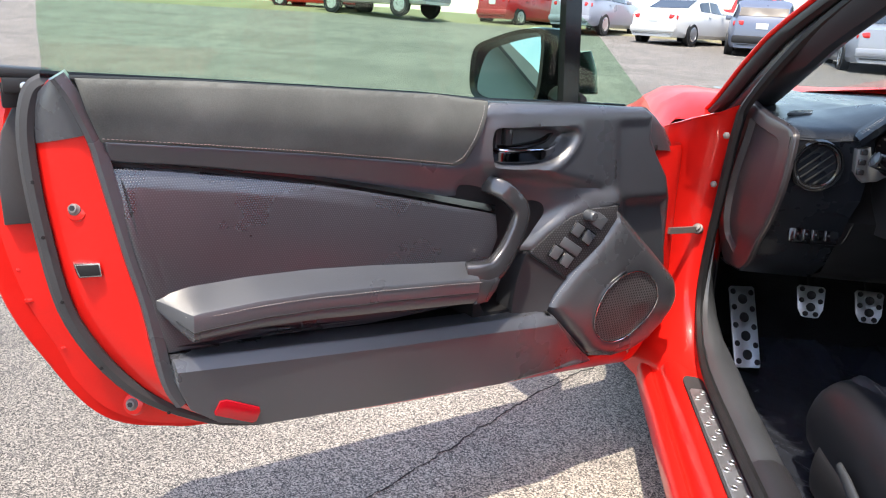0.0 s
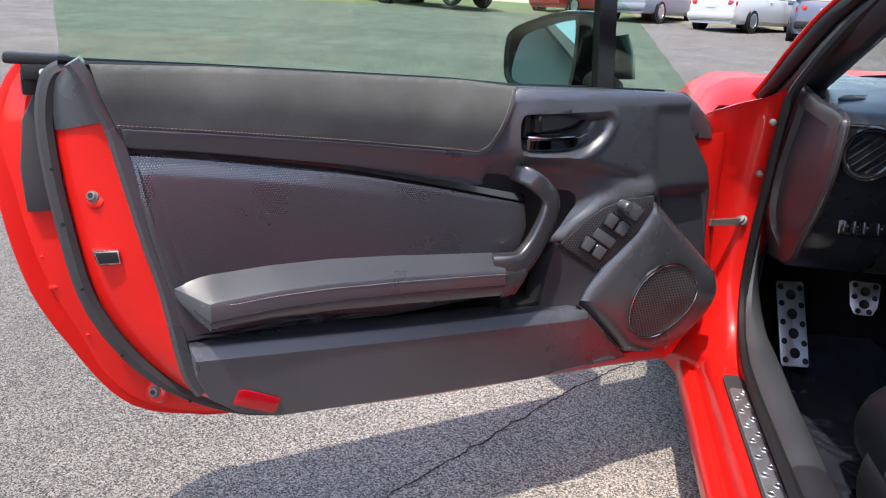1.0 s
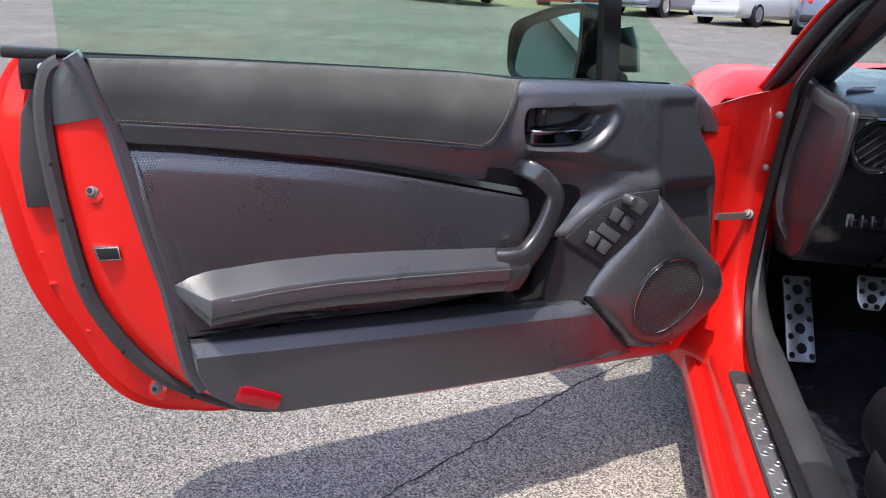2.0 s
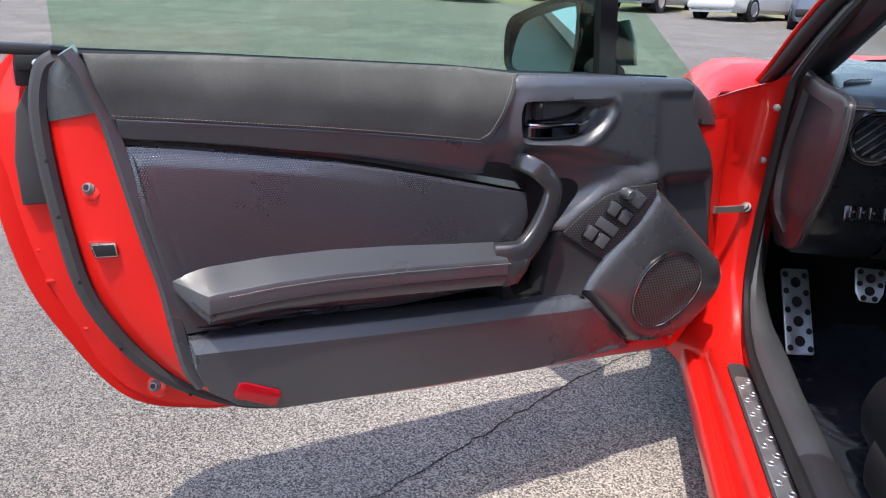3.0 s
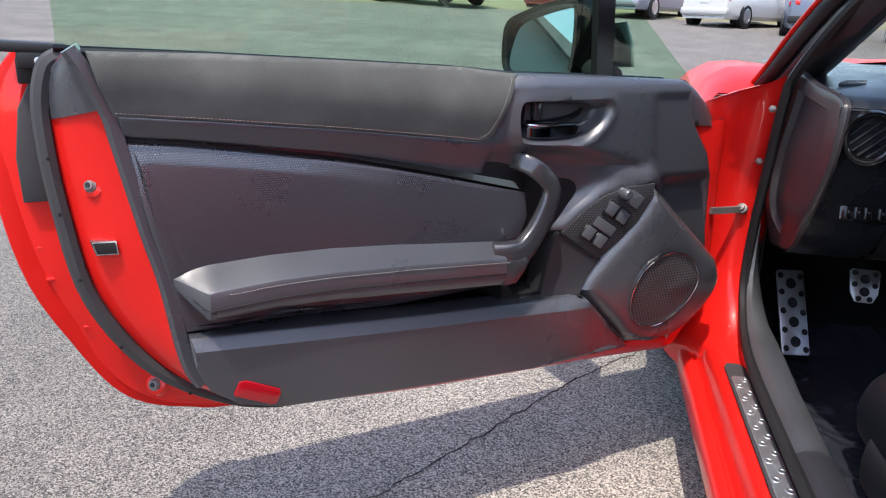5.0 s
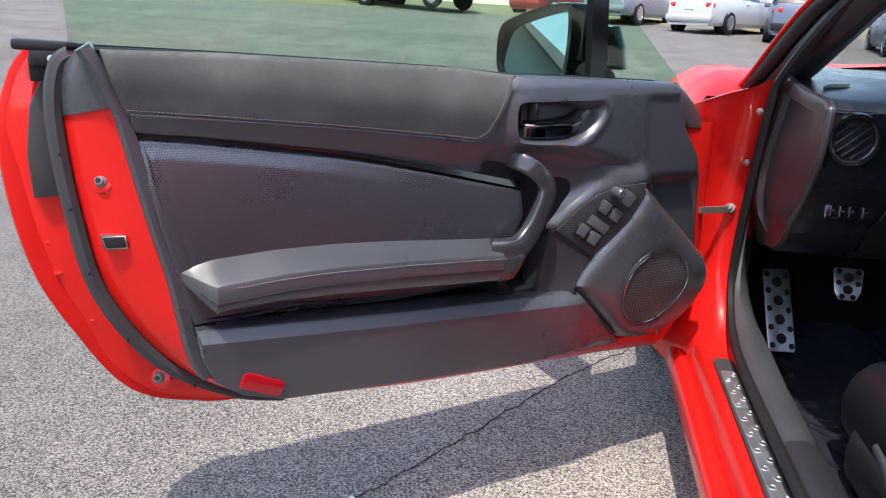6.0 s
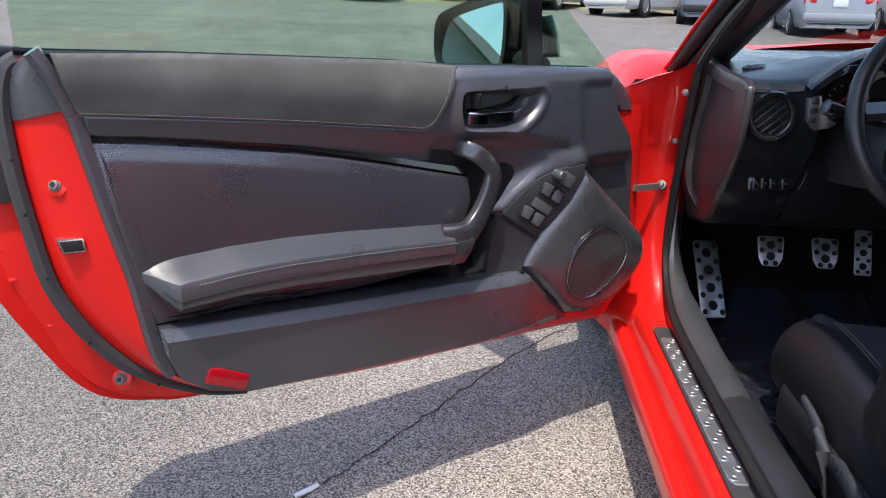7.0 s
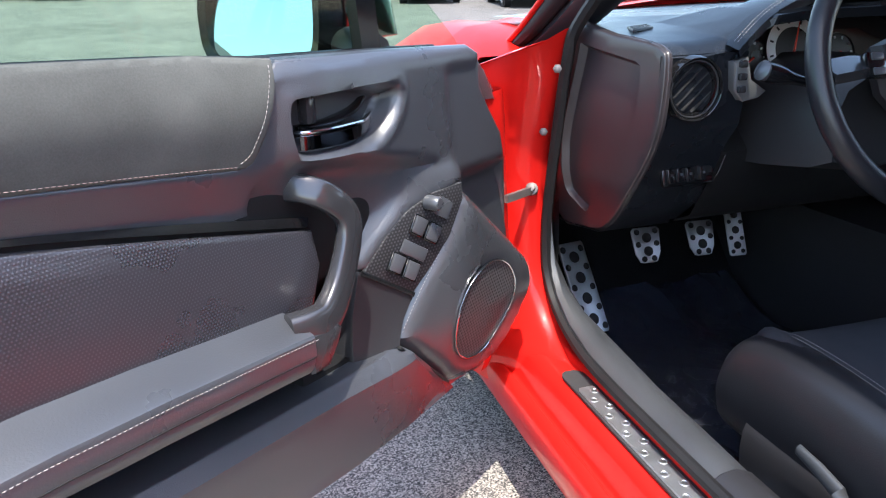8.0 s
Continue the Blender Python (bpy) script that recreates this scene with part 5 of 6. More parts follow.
ah = [(0, 0.036, 0.009), (0, 0.0, 0.009), (0, -0.036, 0.009), (-0.013, 0.05, 0.005), (0.014, 0.02, 0.005), (-0.014, 0.018, 0.005), (0.013, -0.018, 0.005), (-0.013, -0.02, 0.005), (0.012, -0.05, 0.005), (-0.012, -0.05, 0.005)]
pedal("accelerator", facing((0.566, 0.12, 0.414), (-0.12, -0.9, 0.42)), ac, ah, "narrow drilled aluminium accelerator pad")

# A-pillar, roof, windscreen
AO = crom([(-0.055, 0.36, 0.80), (0.0, 0.15, 0.85), (0.033, -0.06, 0.985), (0.053, -0.21, 1.062), (0.12, -0.55, 1.2), (0.17, -0.78, 1.255), (0.18, -1.2, 1.27)], 5)
AI = crom([(0.09, 0.10, 0.83), (0.102, -0.06, 0.90), (0.115, -0.237, 0.985), (0.13, -0.36, 1.046), (0.18, -0.62, 1.16), (0.215, -0.80, 1.215), (0.23, -1.2, 1.23)], 5)
na = 40
AO, AI = resample(AO, na), resample(AI, na)
away = Vector((-0.55, -0.75, -0.25)).normalized()
part("a_pillar", sweep(AO, ring(0.006, 0.006, 10)), RED, car, "red roof pillar")
rows = []
for s, b in ((0.03, 0.002), (0.09, 0.012), (0.20, 0.016), (0.30, 0.012), (0.35, 0.002)):
    rows.append([a.lerp(c, s) + away * b for a, c in zip(AO, AI)])
part("pillar_seal", strips(bmesh.new(), rows), RUBBER, car, "black rubber pillar seal")
rows = []
for s, b in ((0.34, 0.004), (0.40, 0.016), (0.62, 0.024), (0.88, 0.018), (0.99, 0.004), (1.02, -0.03), (0.6, -0.06)):
    rows.append([a.lerp(c, s) + away * b for a, c in zip(AO, AI)])
part("pillar_trim", strips(bmesh.new(), rows), TRIM_DARK, car, "charcoal pillar trim")
MIDX = 0.79
screen_rows = []
for y, z, half in ((0.46, 0.895, 0.70), (0.15, 1.03, 0.68), (-0.2, 1.17, 0.64), (-0.50, 1.255, 0.60)):
    screen_rows.append([Vector((MIDX + half * s, y - 0.16 * abs(s) ** 2, z - 0.03 * s * s)) for s in (-1, -0.75, -0.5, -0.25, 0, 0.25, 0.5, 0.75, 1)])
part("windscreen", strips(bmesh.new(), screen_rows), SCREEN, car, "clear windscreen", 80)
roof_rows = []
for y, dz in ((-0.44, -0.012), (-0.62, 0.012), (-0.8, 0.024), (-1.1, 0.035), (-1.4, 0.028), (-1.75, -0.02)):
    roof_rows.append([Vector((MIDX + 0.60 * s, y, 1.245 + dz - 0.045 * s * s)) for s in (-1, -0.8, -0.4, 0, 0.4, 0.8, 1)])
roof_rows += [[v + Vector((0, 0, -0.03)) for v in row] for row in roof_rows[::-1]]
part("roof", strips(bmesh.new(), roof_rows), RED, car, "red roof panel")
for side in (-1, 1):
    if side > 0:
        pts = [Vector((2 * MIDX - p.x, p.y, p.z)) for p in AO]
        part("a_pillar", sweep(pts, ring(0.05, 0.03, 10)), RED, car, "red roof pillar")
# bonnet and wings
def nose_section(y):
    f = step(y, 0.1, 1.35)
    top = 0.945 - 0.20 * f * f
    wing = 0.895 - 0.16 * step(y, 0.55, 1.35)
    xo = -0.135 + 0.10 * step(y, 0.8, 1.35)
    pts = [(xo + 0.03, 0.22), (xo, 0.35), (xo - 0.005, 0.55), (xo, 0.70), (xo + 0.022, 0.79), (xo + 0.06, wing - 0.035), (xo + 0.11, wing - 0.006), (xo + 0.17, wing), (xo + 0.24, wing - 0.006), (xo + 0.30, wing - 0.004), (xo + 0.42, wing + 0.018), (xo + 0.62, top - 0.012), (MIDX, top)]
    return pts + [(2 * MIDX - x, z) for x, z in pts[-2::-1]]


ny = [0.30, 0.36, 0.42, 0.48, 0.55, 0.65, 0.78, 0.9, 1.0, 1.1, 1.2, 1.28]
nose = part("bonnet", strips(bmesh.new(), [[Vector((x, y, z)) for x, z in nose_section(y)] for y in ny]), RED, car, "glossy red bonnet and front wings", 60)
wing_rows = [[Vector((x, y, z)) for x, z in nose_section(max(y, 0.30))[3:10]] for y in (0.06, 0.12, 0.20, 0.30)]
for row, drop in zip(wing_rows, (0.05, 0.025, 0.008, 0.0)):
    for p in row:
        p.z -= drop * step(p.x, -0.12, 0.0)
part("wing_top", strips(bmesh.new(), wing_rows), RED, car, "rear edge of the red front wing", 60)
cowl_rows = [[Vector((x, y, z)) for x in (0.07, 0.3, 0.79, 1.28, 1.51)] for y, z in ((0.28, 0.84), (0.40, 0.87), (0.5, 0.885))]
part("scuttle", strips(bmesh.new(), cowl_rows), TRIM_DARK, car, "black scuttle panel")
nose_face = [[Vector((x, 1.28 + 0.06 * math.sin(math.pi * (x + 0.03) / 1.64), z)) for x in (-0.03, 0.2, 0.5, 0.79, 1.08, 1.38, 1.61)] for z in (0.22, 0.45, 0.62, 0.735)]
part("front_bumper", strips(bmesh.new(), nose_face), RED, car, "red front bumper")
# rear quarters, B-pillars and tail
for side in (0, 1):
    fx = (lambda x: x) if side == 0 else (lambda x: 2 * MIDX - x)
    q = []
    for y, o in ((-1.30, 0.0), (-1.45, 0.0), (-1.7, -0.03), (-2.0, -0.05), (-2.4, -0.04), (-2.8, 0.03), (-3.0, 0.15)):
        k2 = step(-y, 1.9, 3.0)
        q.append([Vector((fx(x + o), y, z)) for x, z in ((-0.05, 0.16 + 0.15 * k2), (-0.085, 0.25 + 0.1 * k2), (-0.09, 0.5), (-0.085, 0.7), (-0.06, 0.84), (0.0, 0.92), (0.06, 0.95 - 0.02 * k2))])
    part("rear_quarter", strips(bmesh.new(), q), RED, car, "red rear quarter panel")
    b = [[Vector((fx(x), y, z)) for x, y, z in row] for row in (((-0.05, -1.29, 0.3), (0.0, -1.27, 0.3), (0.04, -1.29, 0.3), (0.06, -1.40, 0.3)), ((-0.07, -1.28, 0.55), (-0.02, -1.25, 0.55), (0.03, -1.27, 0.55), (0.05, -1.40, 0.55)), ((-0.06, -1.20, 0.85), (0.02, -1.14, 0.85), (0.12, -1.05, 0.85), (0.15, -1.20, 0.85)), ((-0.02, -1.19, 0.95), (0.05, -1.12, 0.97), (0.14, -1.03, 0.97), (0.17, -1.20, 0.97)), ((0.12, -1.20, 1.17), (0.165, -1.15, 1.18), (0.20, -1.10, 1.18), (0.22, -1.25, 1.18)), ((0.17, -1.22, 1.24), (0.2, -1.2, 1.24), (0.22, -1.22, 1.24), (0.23, -1.32, 1.24)))]
    part("b_pillar", strips(bmesh.new(), b), RED_JAMB, car, "red lock pillar")
tail = [[Vector((x, y, z)) for x in (0.06, 0.4, 0.79, 1.18, 1.52)] for y, z in ((-1.75, 1.19), (-2.2, 1.08), (-2.55, 0.99), (-2.95, 0.98), (-3.05, 0.80), (-3.02, 0.35))]
part("tail", strips(bmesh.new(), tail), RED, car, "red tail panel")
part("underbody", strips(bmesh.new(), [[Vector((x, y, 0.14)) for x in (-0.02, 0.8, 1.6)] for y in (-2.95, -1.3, 0.3, 1.25)]), RUBBER, car)
for x, y in ((0.03, 0.62), (1.55, 0.62), (0.03, -1.95), (1.55, -1.95)):
    w = part("road_wheel", lathe([(0.19, -0.10), (0.30, -0.105), (0.315, -0.08), (0.315, 0.08), (0.30, 0.105), (0.19, 0.10)], pose(x, y, 0.315, 0, 90, 0), 40), RUBBER, car, "black road tyre")
    part("rim", lathe([(0.20, -0.08), (0.20, 0.08), (0.17, 0.06), (0.05, 0.03), (0.03, 0.07)], pose(x, y, 0.315, 0, -90 if x < 0.8 else 90, 0), 30), STEEL, w)

# ---- driver's seat ----
seat = None


def seat_part(name, rows, mat, label="", closed=True):
    rows = [crom([Vector(p) + Vector((0.034, 0, -0.004)) for p in row], 2, True) for row in rows]
    cols = [crom(col, 3) for col in zip(*rows)]
    bm = strips(bmesh.new(), list(zip(*cols)), closed, closed)
    return part(name, bm, mat, seat or car, label, 60)


cush = []
for y, zt, rx in ((-0.324, 0.335, 0.62), (-0.332, 0.375, 0.78), (-0.352, 0.415, 0.91), (-0.40, 0.438, 1.0), (-0.50, 0.432, 1.0), (-0.65, 0.415, 1.0), (-0.85, 0.40, 1.0), (-1.0, 0.40, 1.0)):
    cush.append([(0.42 + px * rx, y, z) for px, z in ((-0.215, 0.27), (-0.245, 0.33), (-0.24, zt - 0.05), (-0.225, zt - 0.012), (-0.205, zt + 0.006), (-0.185, zt), (-0.165, zt - 0.012), (0, zt - 0.016), (0.165, zt - 0.012), (0.205, zt + 0.006), (0.24, zt - 0.05), (0.245, 0.33), (0.215, 0.27))])
seat = seat_part("car_seat", cush, SEAT_CLOTH, "black cloth sports seat with pale double stitching")
bol = []
for y, zt in ((-0.352, 0.405), (-0.38, 0.425), (-0.44, 0.437), (-0.55, 0.438), (-0.68, 0.43), (-0.80, 0.43), (-0.95, 0.44)):
    bol.append([(x, y, z) for x, z in ((0.175, 0.26), (0.155, 0.31), (0.155, zt - 0.06), (0.170, zt - 0.02), (0.195, zt), (0.218, zt + 0.004), (0.235, zt - 0.004), (0.245, zt - 0.04), (0.24, 0.27))])
seat_b = seat_part("side_bolster", bol, BOLSTER, "leatherette side bolster")
o = Vector((-0.034, 0, 0.004))
for dx in (0.0, 0.009):
    stitches([Vector(p) - o for p in ((0.228 + dx, -0.375, 0.431), (0.226 + dx, -0.44, 0.4435), (0.222 + dx, -0.55, 0.444), (0.218 + dx, -0.68, 0.436), (0.216 + dx, -0.80, 0.436))], THREAD_GREY, seat_b, out=(0, 0, 1))
back = []
for z, y, w in ((0.40, -0.80, 0.98), (0.50, -0.83, 1.0), (0.65, -0.88, 1.03), (0.85, -0.95, 1.0), (0.98, -1.0, 0.75), (1.08, -1.04, 0.42), (1.10, -1.06, 0.3)):
    back.append([(0.42 + px * w, y + py, z) for px, py in ((-0.26, -0.10), (-0.275, 0.02), (-0.26, 0.09), (-0.225, 0.115), (-0.18, 0.07), (0, 0.03), (0.18, 0.07), (0.225, 0.115), (0.26, 0.09), (0.275, 0.02), (0.26, -0.10))])
seat_part("backrest", back, BOLSTER, "charcoal leatherette backrest")
base_rows = [[(x, y, z) for x, z in ((0.168, 0.20), (0.150, 0.235), (0.150, 0.29), (0.165, 0.315), (0.20, 0.31), (0.22, 0.2))] for y in (-0.43, -0.47, -0.6, -0.8, -1.0)]
seat_part("seat_valance", base_rows, TRIM_DARK, "black plastic seat base cover")
lev = sweep(crom([Vector(p) - o for p in ((0.137, -0.560, 0.345), (0.137, -0.60, 0.338), (0.137, -0.635, 0.328), (0.139, -0.66, 0.30), (0.142, -0.675, 0.26), (0.145, -0.685, 0.23))], 1), ring(0.006, 0.010, 14), up=(0, 0.5, 0.86), scales=[0.9, 1.15, 1.3, 1.2, 1.1, 1.0])
part("height_lever", lev, GUARD, seat, "grey plastic seat height lever")
rec = sweep([Vector(p) - o for p in ((0.143, -0.685, 0.30), (0.143, -0.72, 0.305), (0.145, -0.78, 0.285), (0.148, -0.85, 0.27))], ring(0.007, 0.016, 14), up=(0, 0.2, 1), scales=[0.7, 1.1, 1.2, 1.0])
part("recline_lever", rec, TRIM, seat, "charcoal recline lever")

# clear sheet over the floor mat
bm = bmesh.new()
rows = []
for i in range(90):
    y = -0.62 + 0.86 * i / 89
    row = []
    for j in range(70):
        x = 0.105 + 0.54 * j / 69
        fold = (1 - abs(noise.noise(Vector((x * 7, y * 5, 1.0))))) ** 6 * 0.011 + (1 - abs(noise.noise(Vector((x * 17 + y * 8, y * 12, 4.0))))) ** 5 * 0.007
        row.append(Vector((x, y, 0.186 + fold + 0.075 * step(y, 0.06, 0.30))))
    rows.append(row)
film_sheet = part("floor_mat", strips(bm, rows), MAT_FILM, None, "", 80)
tagged(film_sheet, "black floor mat under creased clear plastic film", "floor mat")


# ---- parked cars, grass and fence across the car park ----
def car_paint(name, rgb, metal=0.0):
    return surface(name, rgb, 0.35, metal, 0.03, 2, 200, 0.0, coat=0.5)


AUTO_GLASS = surface("dark_car_window", (0.02, 0.024, 0.028), 0.06, 0, 0.1, 2, 20, 0.0, coat=0.3)
TAIL_RED = surface("tail_lamp_red", (0.5, 0.012, 0.012), 0.15, 0, 0.1, 8, 60, 0.0, coat=0.6)
ALLOY = surface("alloy_wheel", (0.55, 0.55, 0.56), 0.3, 0.8, 0.05, 5, 60, 0.0)
PLATE = surface("pale_number_plate", (0.6, 0.62, 0.64), 0.5, 0, 0.05, 5, 60, 0.0)

# side profiles: (x from rear to front, roof or bonnet height, waist height), lengths in metres
SHAPES = {
    "sedan": dict(L=4.85, W=1.83, low=0.22, prof=[(0.0, 0.62, 0.62), (0.06, 0.95, 0.93), (0.75, 1.06, 1.0), (1.55, 1.40, 1.02), (2.1, 1.46, 1.01), (2.7, 1.44, 0.99), (3.5, 1.06, 0.97), (4.2, 0.95, 0.93), (4.7, 0.78, 0.76), (4.85, 0.55, 0.55)], wheels=(0.95, 3.85), r=0.33),
    "hatch": dict(L=4.1, W=1.74, low=0.22, prof=[(0.0, 0.7, 0.7), (0.05, 1.02, 0.98), (0.25, 1.30, 1.02), (0.6, 1.50, 1.03), (1.4, 1.54, 1.02), (2.1, 1.48, 1.0), (2.9, 1.08, 0.98), (3.6, 0.96, 0.93), (3.98, 0.78, 0.76), (4.1, 0.5, 0.5)], wheels=(0.7, 3.25), r=0.31),
    "suv": dict(L=4.7, W=1.86, low=0.28, prof=[(0.0, 0.8, 0.8), (0.05, 1.12, 1.08), (0.3, 1.50, 1.12), (0.7, 1.68, 1.13), (1.8, 1.72, 1.12), (2.5, 1.64, 1.1), (3.3, 1.18, 1.08), (4.1, 1.07, 1.03), (4.58, 0.88, 0.86), (4.7, 0.55, 0.55)], wheels=(0.95, 3.75), r=0.36),
    "pickup": dict(L=5.5, W=1.95, low=0.42, prof=[(0.0, 0.85, 0.85), (0.05, 1.15, 1.13), (2.0, 1.16, 1.14), (2.06, 1.70, 1.15), (2.4, 1.82, 1.15), (3.0, 1.80, 1.14), (3.6, 1.25, 1.13), (4.7, 1.15, 1.1), (5.35, 0.95, 0.93), (5.5, 0.6, 0.6)], wheels=(1.2, 4.5), r=0.38),
}


def parked(shape, paint, label, x, y, heading, category="car", dark_bumper=None):
    """A parked vehicle; heading: degrees from +y to its left, its rear axle's middle over (x, y)."""
    S = SHAPES[shape]
    z0 = ground_z(x, y)
    ob = thing(category.replace(" ", "_") if category != "car" else "parked_car", pose(x, y, z0, 0, 0, heading), label, category, "vehicles parked across the lot")
    off, hw = S["wheels"][0], S["W"] / 2
    body = []
    for px, zr, zw in S["prof"]:
        end = min(1.0, 0.80 + 0.45 * min(px, S["L"] - px))
        tum = 0.78 if zr - zw > 0.12 else 0.9
        w = hw * end
        body.append([Vector((sx * s, px - off, z)) for sx, s, z in [(-1, w * 0.9, S["low"]), (-1, w * 0.985, S["low"] + 0.1), (-1, w, (S["low"] + zw) / 2), (-1, w * 0.97, zw - 0.05), (-1, w * 0.93, zw), (-1, w * (tum if zr - zw > 0.12 else 0.88), zr - 0.05 * (zr - zw > 0.12)), (-1, w * tum * 0.8, zr), (1, w * tum * 0.8, zr), (1, w * (tum if zr - zw > 0.12 else 0.88), zr - 0.05 * (zr - zw > 0.12)), (1, w * 0.93, zw), (1, w * 0.97, zw - 0.05), (1, w, (S["low"] + zw) / 2), (1, w * 0.985, S["low"] + 0.1), (1, w * 0.9, S["low"])]])
    shell = part("body", strips(bmesh.new(), body, True, True), paint, ob, "", 32)
    P = S["prof"]

    def lerp_prof(px):
        for a, b in zip(P, P[1:]):
            if px <= b[0]:
                t = (px - a[0]) / (b[0] - a[0])
                return [a[i] + (b[i] - a[i]) * t for i in (1, 2)]
        return P[-1][1:]

    cab = [p for p in P if p[1] - p[2] > 0.2]
    c0, c1 = cab[0][0], cab[-1][0]
    for side in (-1, 1):
        mid = (c0 + c1) / 2
        for a, b in ((c0 - 0.12, mid - 0.04), (mid + 0.04, c1 + 0.35)):
            if shape == "pickup" and a < mid - 0.3:
                a = c0 + 0.1
            rows = []
            for i in range(7):
                px = a + (b - a) * i / 6
                zr, zw = lerp_prof(px)
                zr = max(zr - 0.10, zw + 0.015)
                tum = 0.78
                row = []
                for s in (0.0, 0.5, 1.0):
                    z = zw + 0.03 + (zr - zw - 0.03) * s
                    fr = (z - zw) / max(0.05, lerp_prof(px)[0] - 0.05 - zw)
                    row.append(Vector((side * (hw * (0.93 + (tum - 0.93) * min(1, fr)) + 0.012), px - off, z)))
                rows.append(row)
            part("side_window", strips(bmesh.new(), rows), AUTO_GLASS, ob)
    # rear and front screens
    def screen(i, j, name):
        (pa, ra, wa), (pb, rb, wb) = P[i], P[j]
        rows = []
        for s in (0.12, 0.5, 0.9):
            px, zr = pa + (pb - pa) * s, ra + (rb - ra) * s
            wd = hw * (0.70 if s > 0.3 else 0.74)
            nrm = Vector((0, -(rb - ra), pb - pa)).normalized() * 0.014
            if nrm.z < 0:
                nrm = -nrm
            rows.append([Vector((k * wd, px - off, zr)) + nrm for k in (-1, -0.3, 0.3, 1)])
        part(name, strips(bmesh.new(), rows), AUTO_GLASS, ob)

    rear_i = next(i for i in range(len(P)) if P[i + 1][1] - P[i + 1][2] > 0.2)
    screen(rear_i, rear_i + 1, "rear_window")
    front_j = max(i for i in range(len(P)) if P[i][1] - P[i][2] > 0.2)
    screen(front_j + 1, front_j, "windscreen")
    # lamps, bumpers, plate
    zl = P[1][2] - 0.10
    for s in (-1, 1):
        bm = block((0.28, 0.09, 0.13), pose(s * hw * 0.70, -off + 0.075, zl - 0.02, 0, s * 6, s * 16), 0.03)
        part("tail_lamp", bm, TAIL_RED, ob)
        part("head_lamp", block((0.34, 0.16, 0.13), pose(s * hw * 0.70, S["L"] - off - 0.12, P[-2][2] - 0.04, 0, 0, -s * 25), 0.03), ALLOY, ob)
        part("door_mirror", block((0.18, 0.10, 0.13), pose(s * (hw + 0.07), c1 - off + 0.2, P[5][2] + 0.06), 0.03), paint, ob)
        part("door_handle", block((0.03, 0.18, 0.035), pose(s * (hw * 0.985), (c0 + c1) / 2 - off - 0.1, P[4][2] - 0.12), 0.01), paint, ob)
    part("rear_bumper", block((S["W"] * 0.84, 0.16, 0.20), pose(0, -off + 0.02, S["low"] + 0.22), 0.05), dark_bumper or paint, ob)
    part("rear_valance", block((S["W"] * 0.74, 0.12, 0.10), pose(0, -off + 0.06, S["low"] + 0.08), 0.03), RUBBER, ob)
    part("front_bumper", block((S["W"] * 0.84, 0.18, 0.22), pose(0, S["L"] - off - 0.06, S["low"] + 0.2), 0.05), dark_bumper or paint, ob)
    part("number_plate", block((0.31, 0.02, 0.155), pose(0, -off - 0.0, P[1][2] - 0.18), 0.004), PLATE, ob)
    for wx in S["wheels"]:
        for s in (-1, 1):
            r = S["r"]
            arch = part("wheel_arch", lathe([(r * 1.16, -0.02), (r * 1.16, 0.012), (r * 1.0, 0.014), (0.02, 0.010)], pose(s * (hw * 0.975), wx - off, r * 1.02, 0, 90 * s, 0), 28), RUBBER, ob)
            m = pose(s * (hw - 0.10), wx - off, r, 0, 90 * s, 0)
            w = part("wheel", lathe([(r * 0.64, 0.10), (r * 0.9, 0.115), (r, 0.08), (r, -0.10), (r * 0.6, -0.11)], m, 28), RUBBER, ob)
            rim = lathe([(r * 0.66, 0.112), (r * 0.60, 0.118), (r * 0.56, 0.07), (r * 0.1, 0.06), (r * 0.08, 0.10)], m, 28)
            part("rim", rim, STEEL if shape == "pickup" else ALLOY, w)
            for k in range(5):
                part("spoke", block((r * 0.5, 0.06, 0.03), m @ pose(0, 0, 0.095, 0, 0, 72 * k) @ pose(r * 0.34, 0, 0), 0.008, seg=1), ALLOY, w)
    return ob


WHITE, SILVER = car_paint("white_paint", (0.46, 0.46, 0.45)), car_paint("silver_paint", (0.24, 0.25, 0.29), 0.2)
STEEL_BLUE = car_paint("steel_blue_paint", (0.10, 0.12, 0.17), 0.2)
GREY_BLUE, DARK_RED = car_paint("blue_grey_paint", (0.16, 0.19, 0.26), 0.3), car_paint("dark_red_paint", (0.32, 0.012, 0.014))
BRIGHT_RED, BLUE = car_paint("bright_red_paint", (0.6, 0.02, 0.015)), car_paint("blue_paint", (0.02, 0.05, 0.32))
BUMPER_GREY = surface("grey_bumper", (0.22, 0.24, 0.27), 0.5, 0, 0.1, 4, 60, 0.1)
parked("sedan", WHITE, "white four-door sedan with red tail lamps", 3.35, 23.75, -36)
parked("hatch", STEEL_BLUE, "steel blue hatchback with a dark bumper", 5.45, 20.7, -14, "car", RUBBER)
parked("suv", SILVER, "silver crossover parked beside a sedan", 0.7, 26.0, -28)
parked("hatch", DARK_RED, "dark red hatchback on the grass verge", -2.2, 28.2, -35)
parked("pickup", WHITE, "white pickup truck with grey bumpers", -8.2, 27.9, -118, "pickup truck", BUMPER_GREY)
parked("hatch", BRIGHT_RED, "bright red hatchback behind the pickup", -11.5, 30.5, -100)
parked("pickup", BRIGHT_RED, "red pickup truck behind the sedan", 7.0, 29.5, -35, "pickup truck")
parked("sedan", SILVER, "silver sedan parked by the wire fence", 7.5, 17.6, -12)
parked("sedan", GREY_BLUE, "blue-grey car further along the fence", 6.6, 24.5, -18)
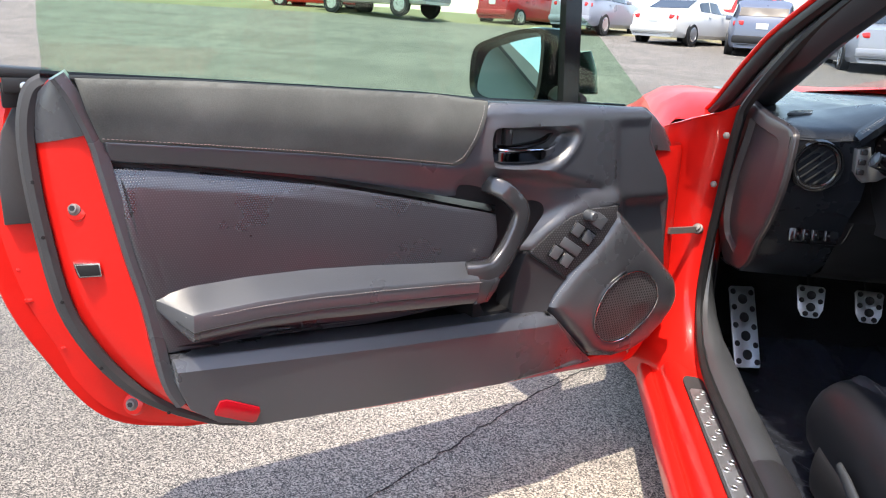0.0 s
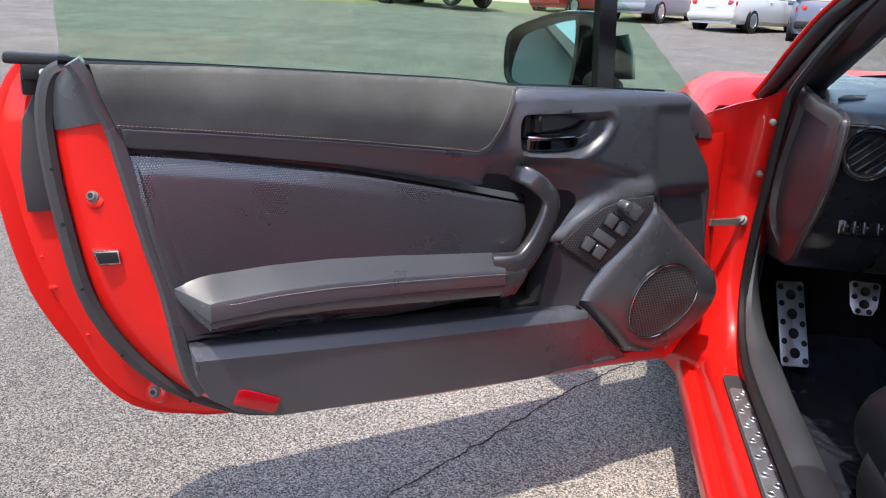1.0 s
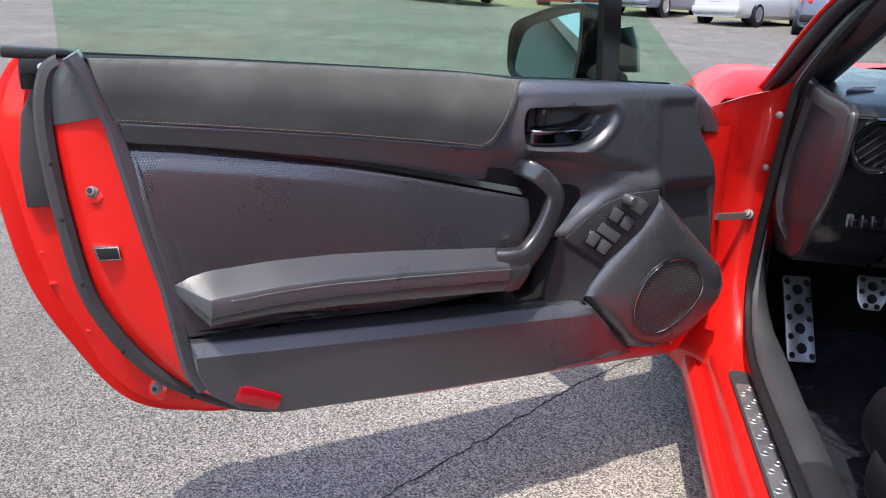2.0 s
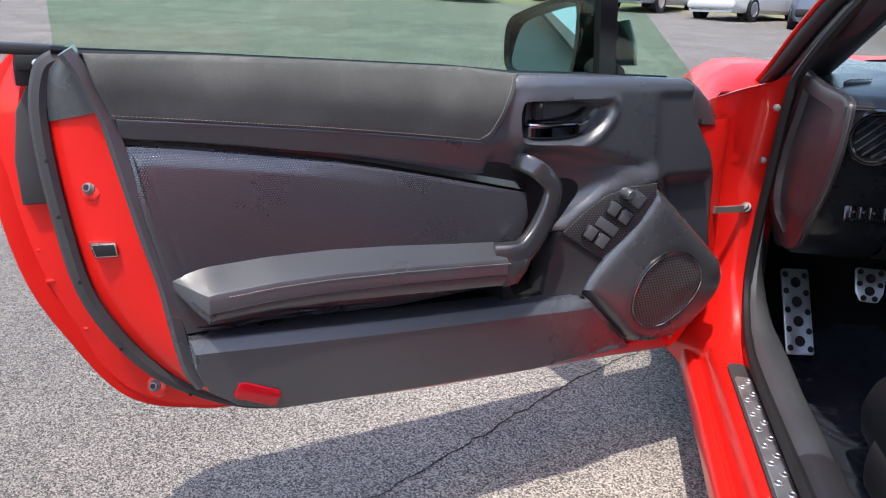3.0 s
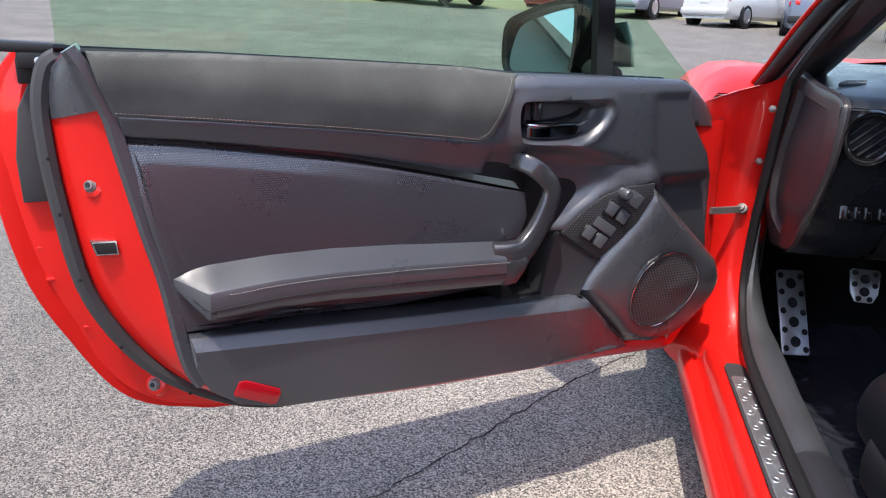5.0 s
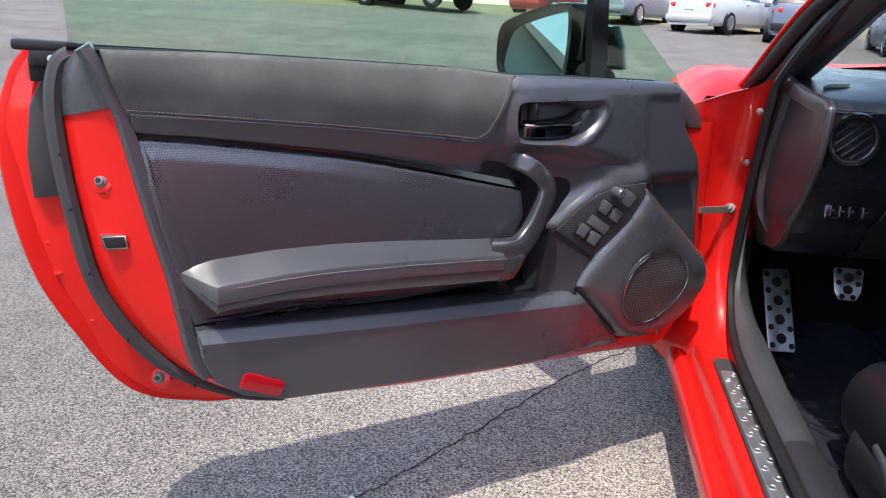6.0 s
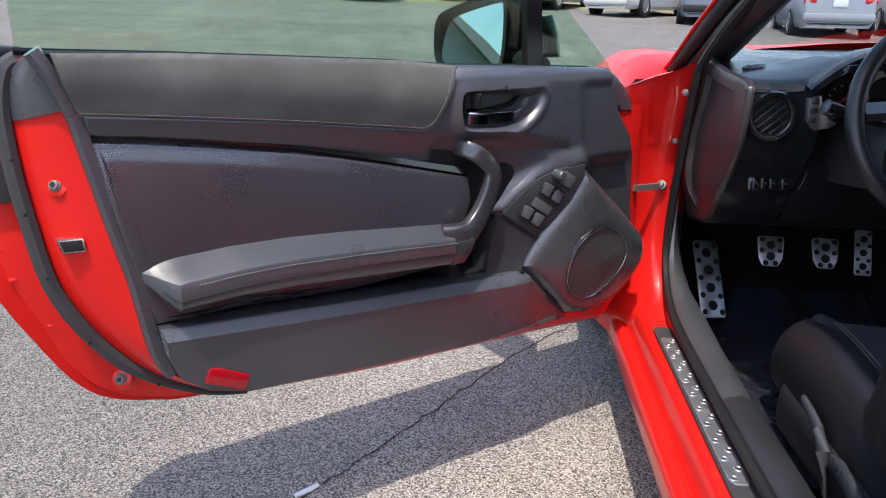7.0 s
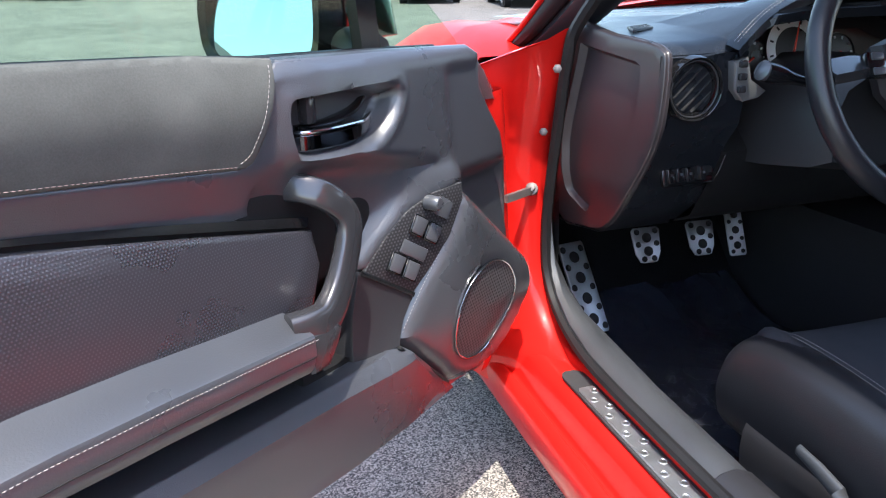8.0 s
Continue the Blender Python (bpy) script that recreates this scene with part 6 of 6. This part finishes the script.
parked("suv", WHITE, "white crossover at the end of the row", 10.1, 18.6, -14)
parked("hatch", BLUE, "dark blue hatchback at the end of the row", 12.2, 16.8, -20)

# grass verge behind the cars
GRASS = surface("dry_grass", (0.18, 0.17, 0.105), 0.95, 0, 0.25, 0.8, 14, 0.8, 0.03, spec=0.1)
vx = axis_steps(-120, 140, 12, 1.0, 1.25)
rows = []
for i, dy in enumerate((0.0, 0.4, 2.0, 5.0, 9.0, 16.0, 30.0)):
    row = []
    for x in vx:
        y = 27.0 + 0.02 * x + dy + 0.25 * noise.noise(Vector((x * 0.6, dy, 0)))
        row.append(Vector((x, y, ground_z(x, y) - (0.01 if i == 0 else -0.05 - 0.012 * dy))))
    rows.append(row)
verge = part("grass_verge", strips(bmesh.new(), rows), GRASS, None, "", 80)
tagged(verge, "dry yellow-green grass verge behind the parked cars", "grass", kind="structure")
# wire fence
fence = thing("wire_fence", pose(17.6, 21.0, ground_z(17, 21), 0, 0, -10), "grey chain-link fence between steel posts", "fence")
for k in range(-4, 5):
    part("post", lathe([(0.035, 0), (0.035, 1.75), (0.02, 1.79)], pose(k * 2.4, 0, 0), 10), STEEL, fence)
part("top_rail", sweep([(-9.6, 0, 1.72), (9.6, 0, 1.72)], ring(0.022, n=8)), STEEL, fence)
bm = bmesh.new()
for k in range(-120, 121):
    for sgn in (-1, 1):
        x0 = k * 0.16
        a, b = Vector((x0, 0, 0.05)), Vector((x0 + sgn * 1.65, 0, 1.70))
        if abs(b.x) < 9.6 and abs(a.x) < 9.6:
            sweep([a, b], [(-0.005, -0.005), (0.005, -0.005), (0.005, 0.005), (-0.005, 0.005)], bm=bm)
tagged(part("mesh", bm, STEEL, fence, "galvanised chain-link mesh"), kind="stuff")

# low gabled building across the lot, seen in the wing mirror
WALL = surface("pale_render", (0.42, 0.40, 0.36), 0.85, 0, 0.12, 0.7, 20, 0.3, 0.01)
ROOFING = surface("brown_shingle", (0.12, 0.10, 0.09), 0.9, 0, 0.2, 1.5, 12, 0.5, 0.02)
hall = thing("building", pose(-24, 8.6, ground_z(-24, 8.6)), "low pale building with a brown gabled roof", "building")
bm = bmesh.new()
prof2 = [(-4.6, 0.0), (4.6, 0.0), (4.6, 2.3), (0.0, 5.4), (-4.6, 2.3)]
strips(bm, [[Vector((x, y, z)) for y, z in prof2] for x in (-14.0, 0.0)], True, True)
part("wall", bm, WALL, hall)
for s in (-1, 1):
    rows = [[Vector((x, s * y, z)) for y, z in ((0.0, 5.45), (2.4, 3.85), (5.1, 2.02), (5.1, 1.92), (0.0, 5.33))] for x in (-14.4, 0.5)]
    part("roof", strips(bmesh.new(), rows, True, True), ROOFING, hall)
for y in (-2.6, 0.0, 2.6):
    w = part("window", block((0.08, 1.3, 1.1), pose(0.02, y, 1.5), 0.01), AUTO_GLASS, hall)
    part("frame", block((0.10, 1.5, 0.09), pose(0.03, y, 0.92), 0.01), WHITE, w)
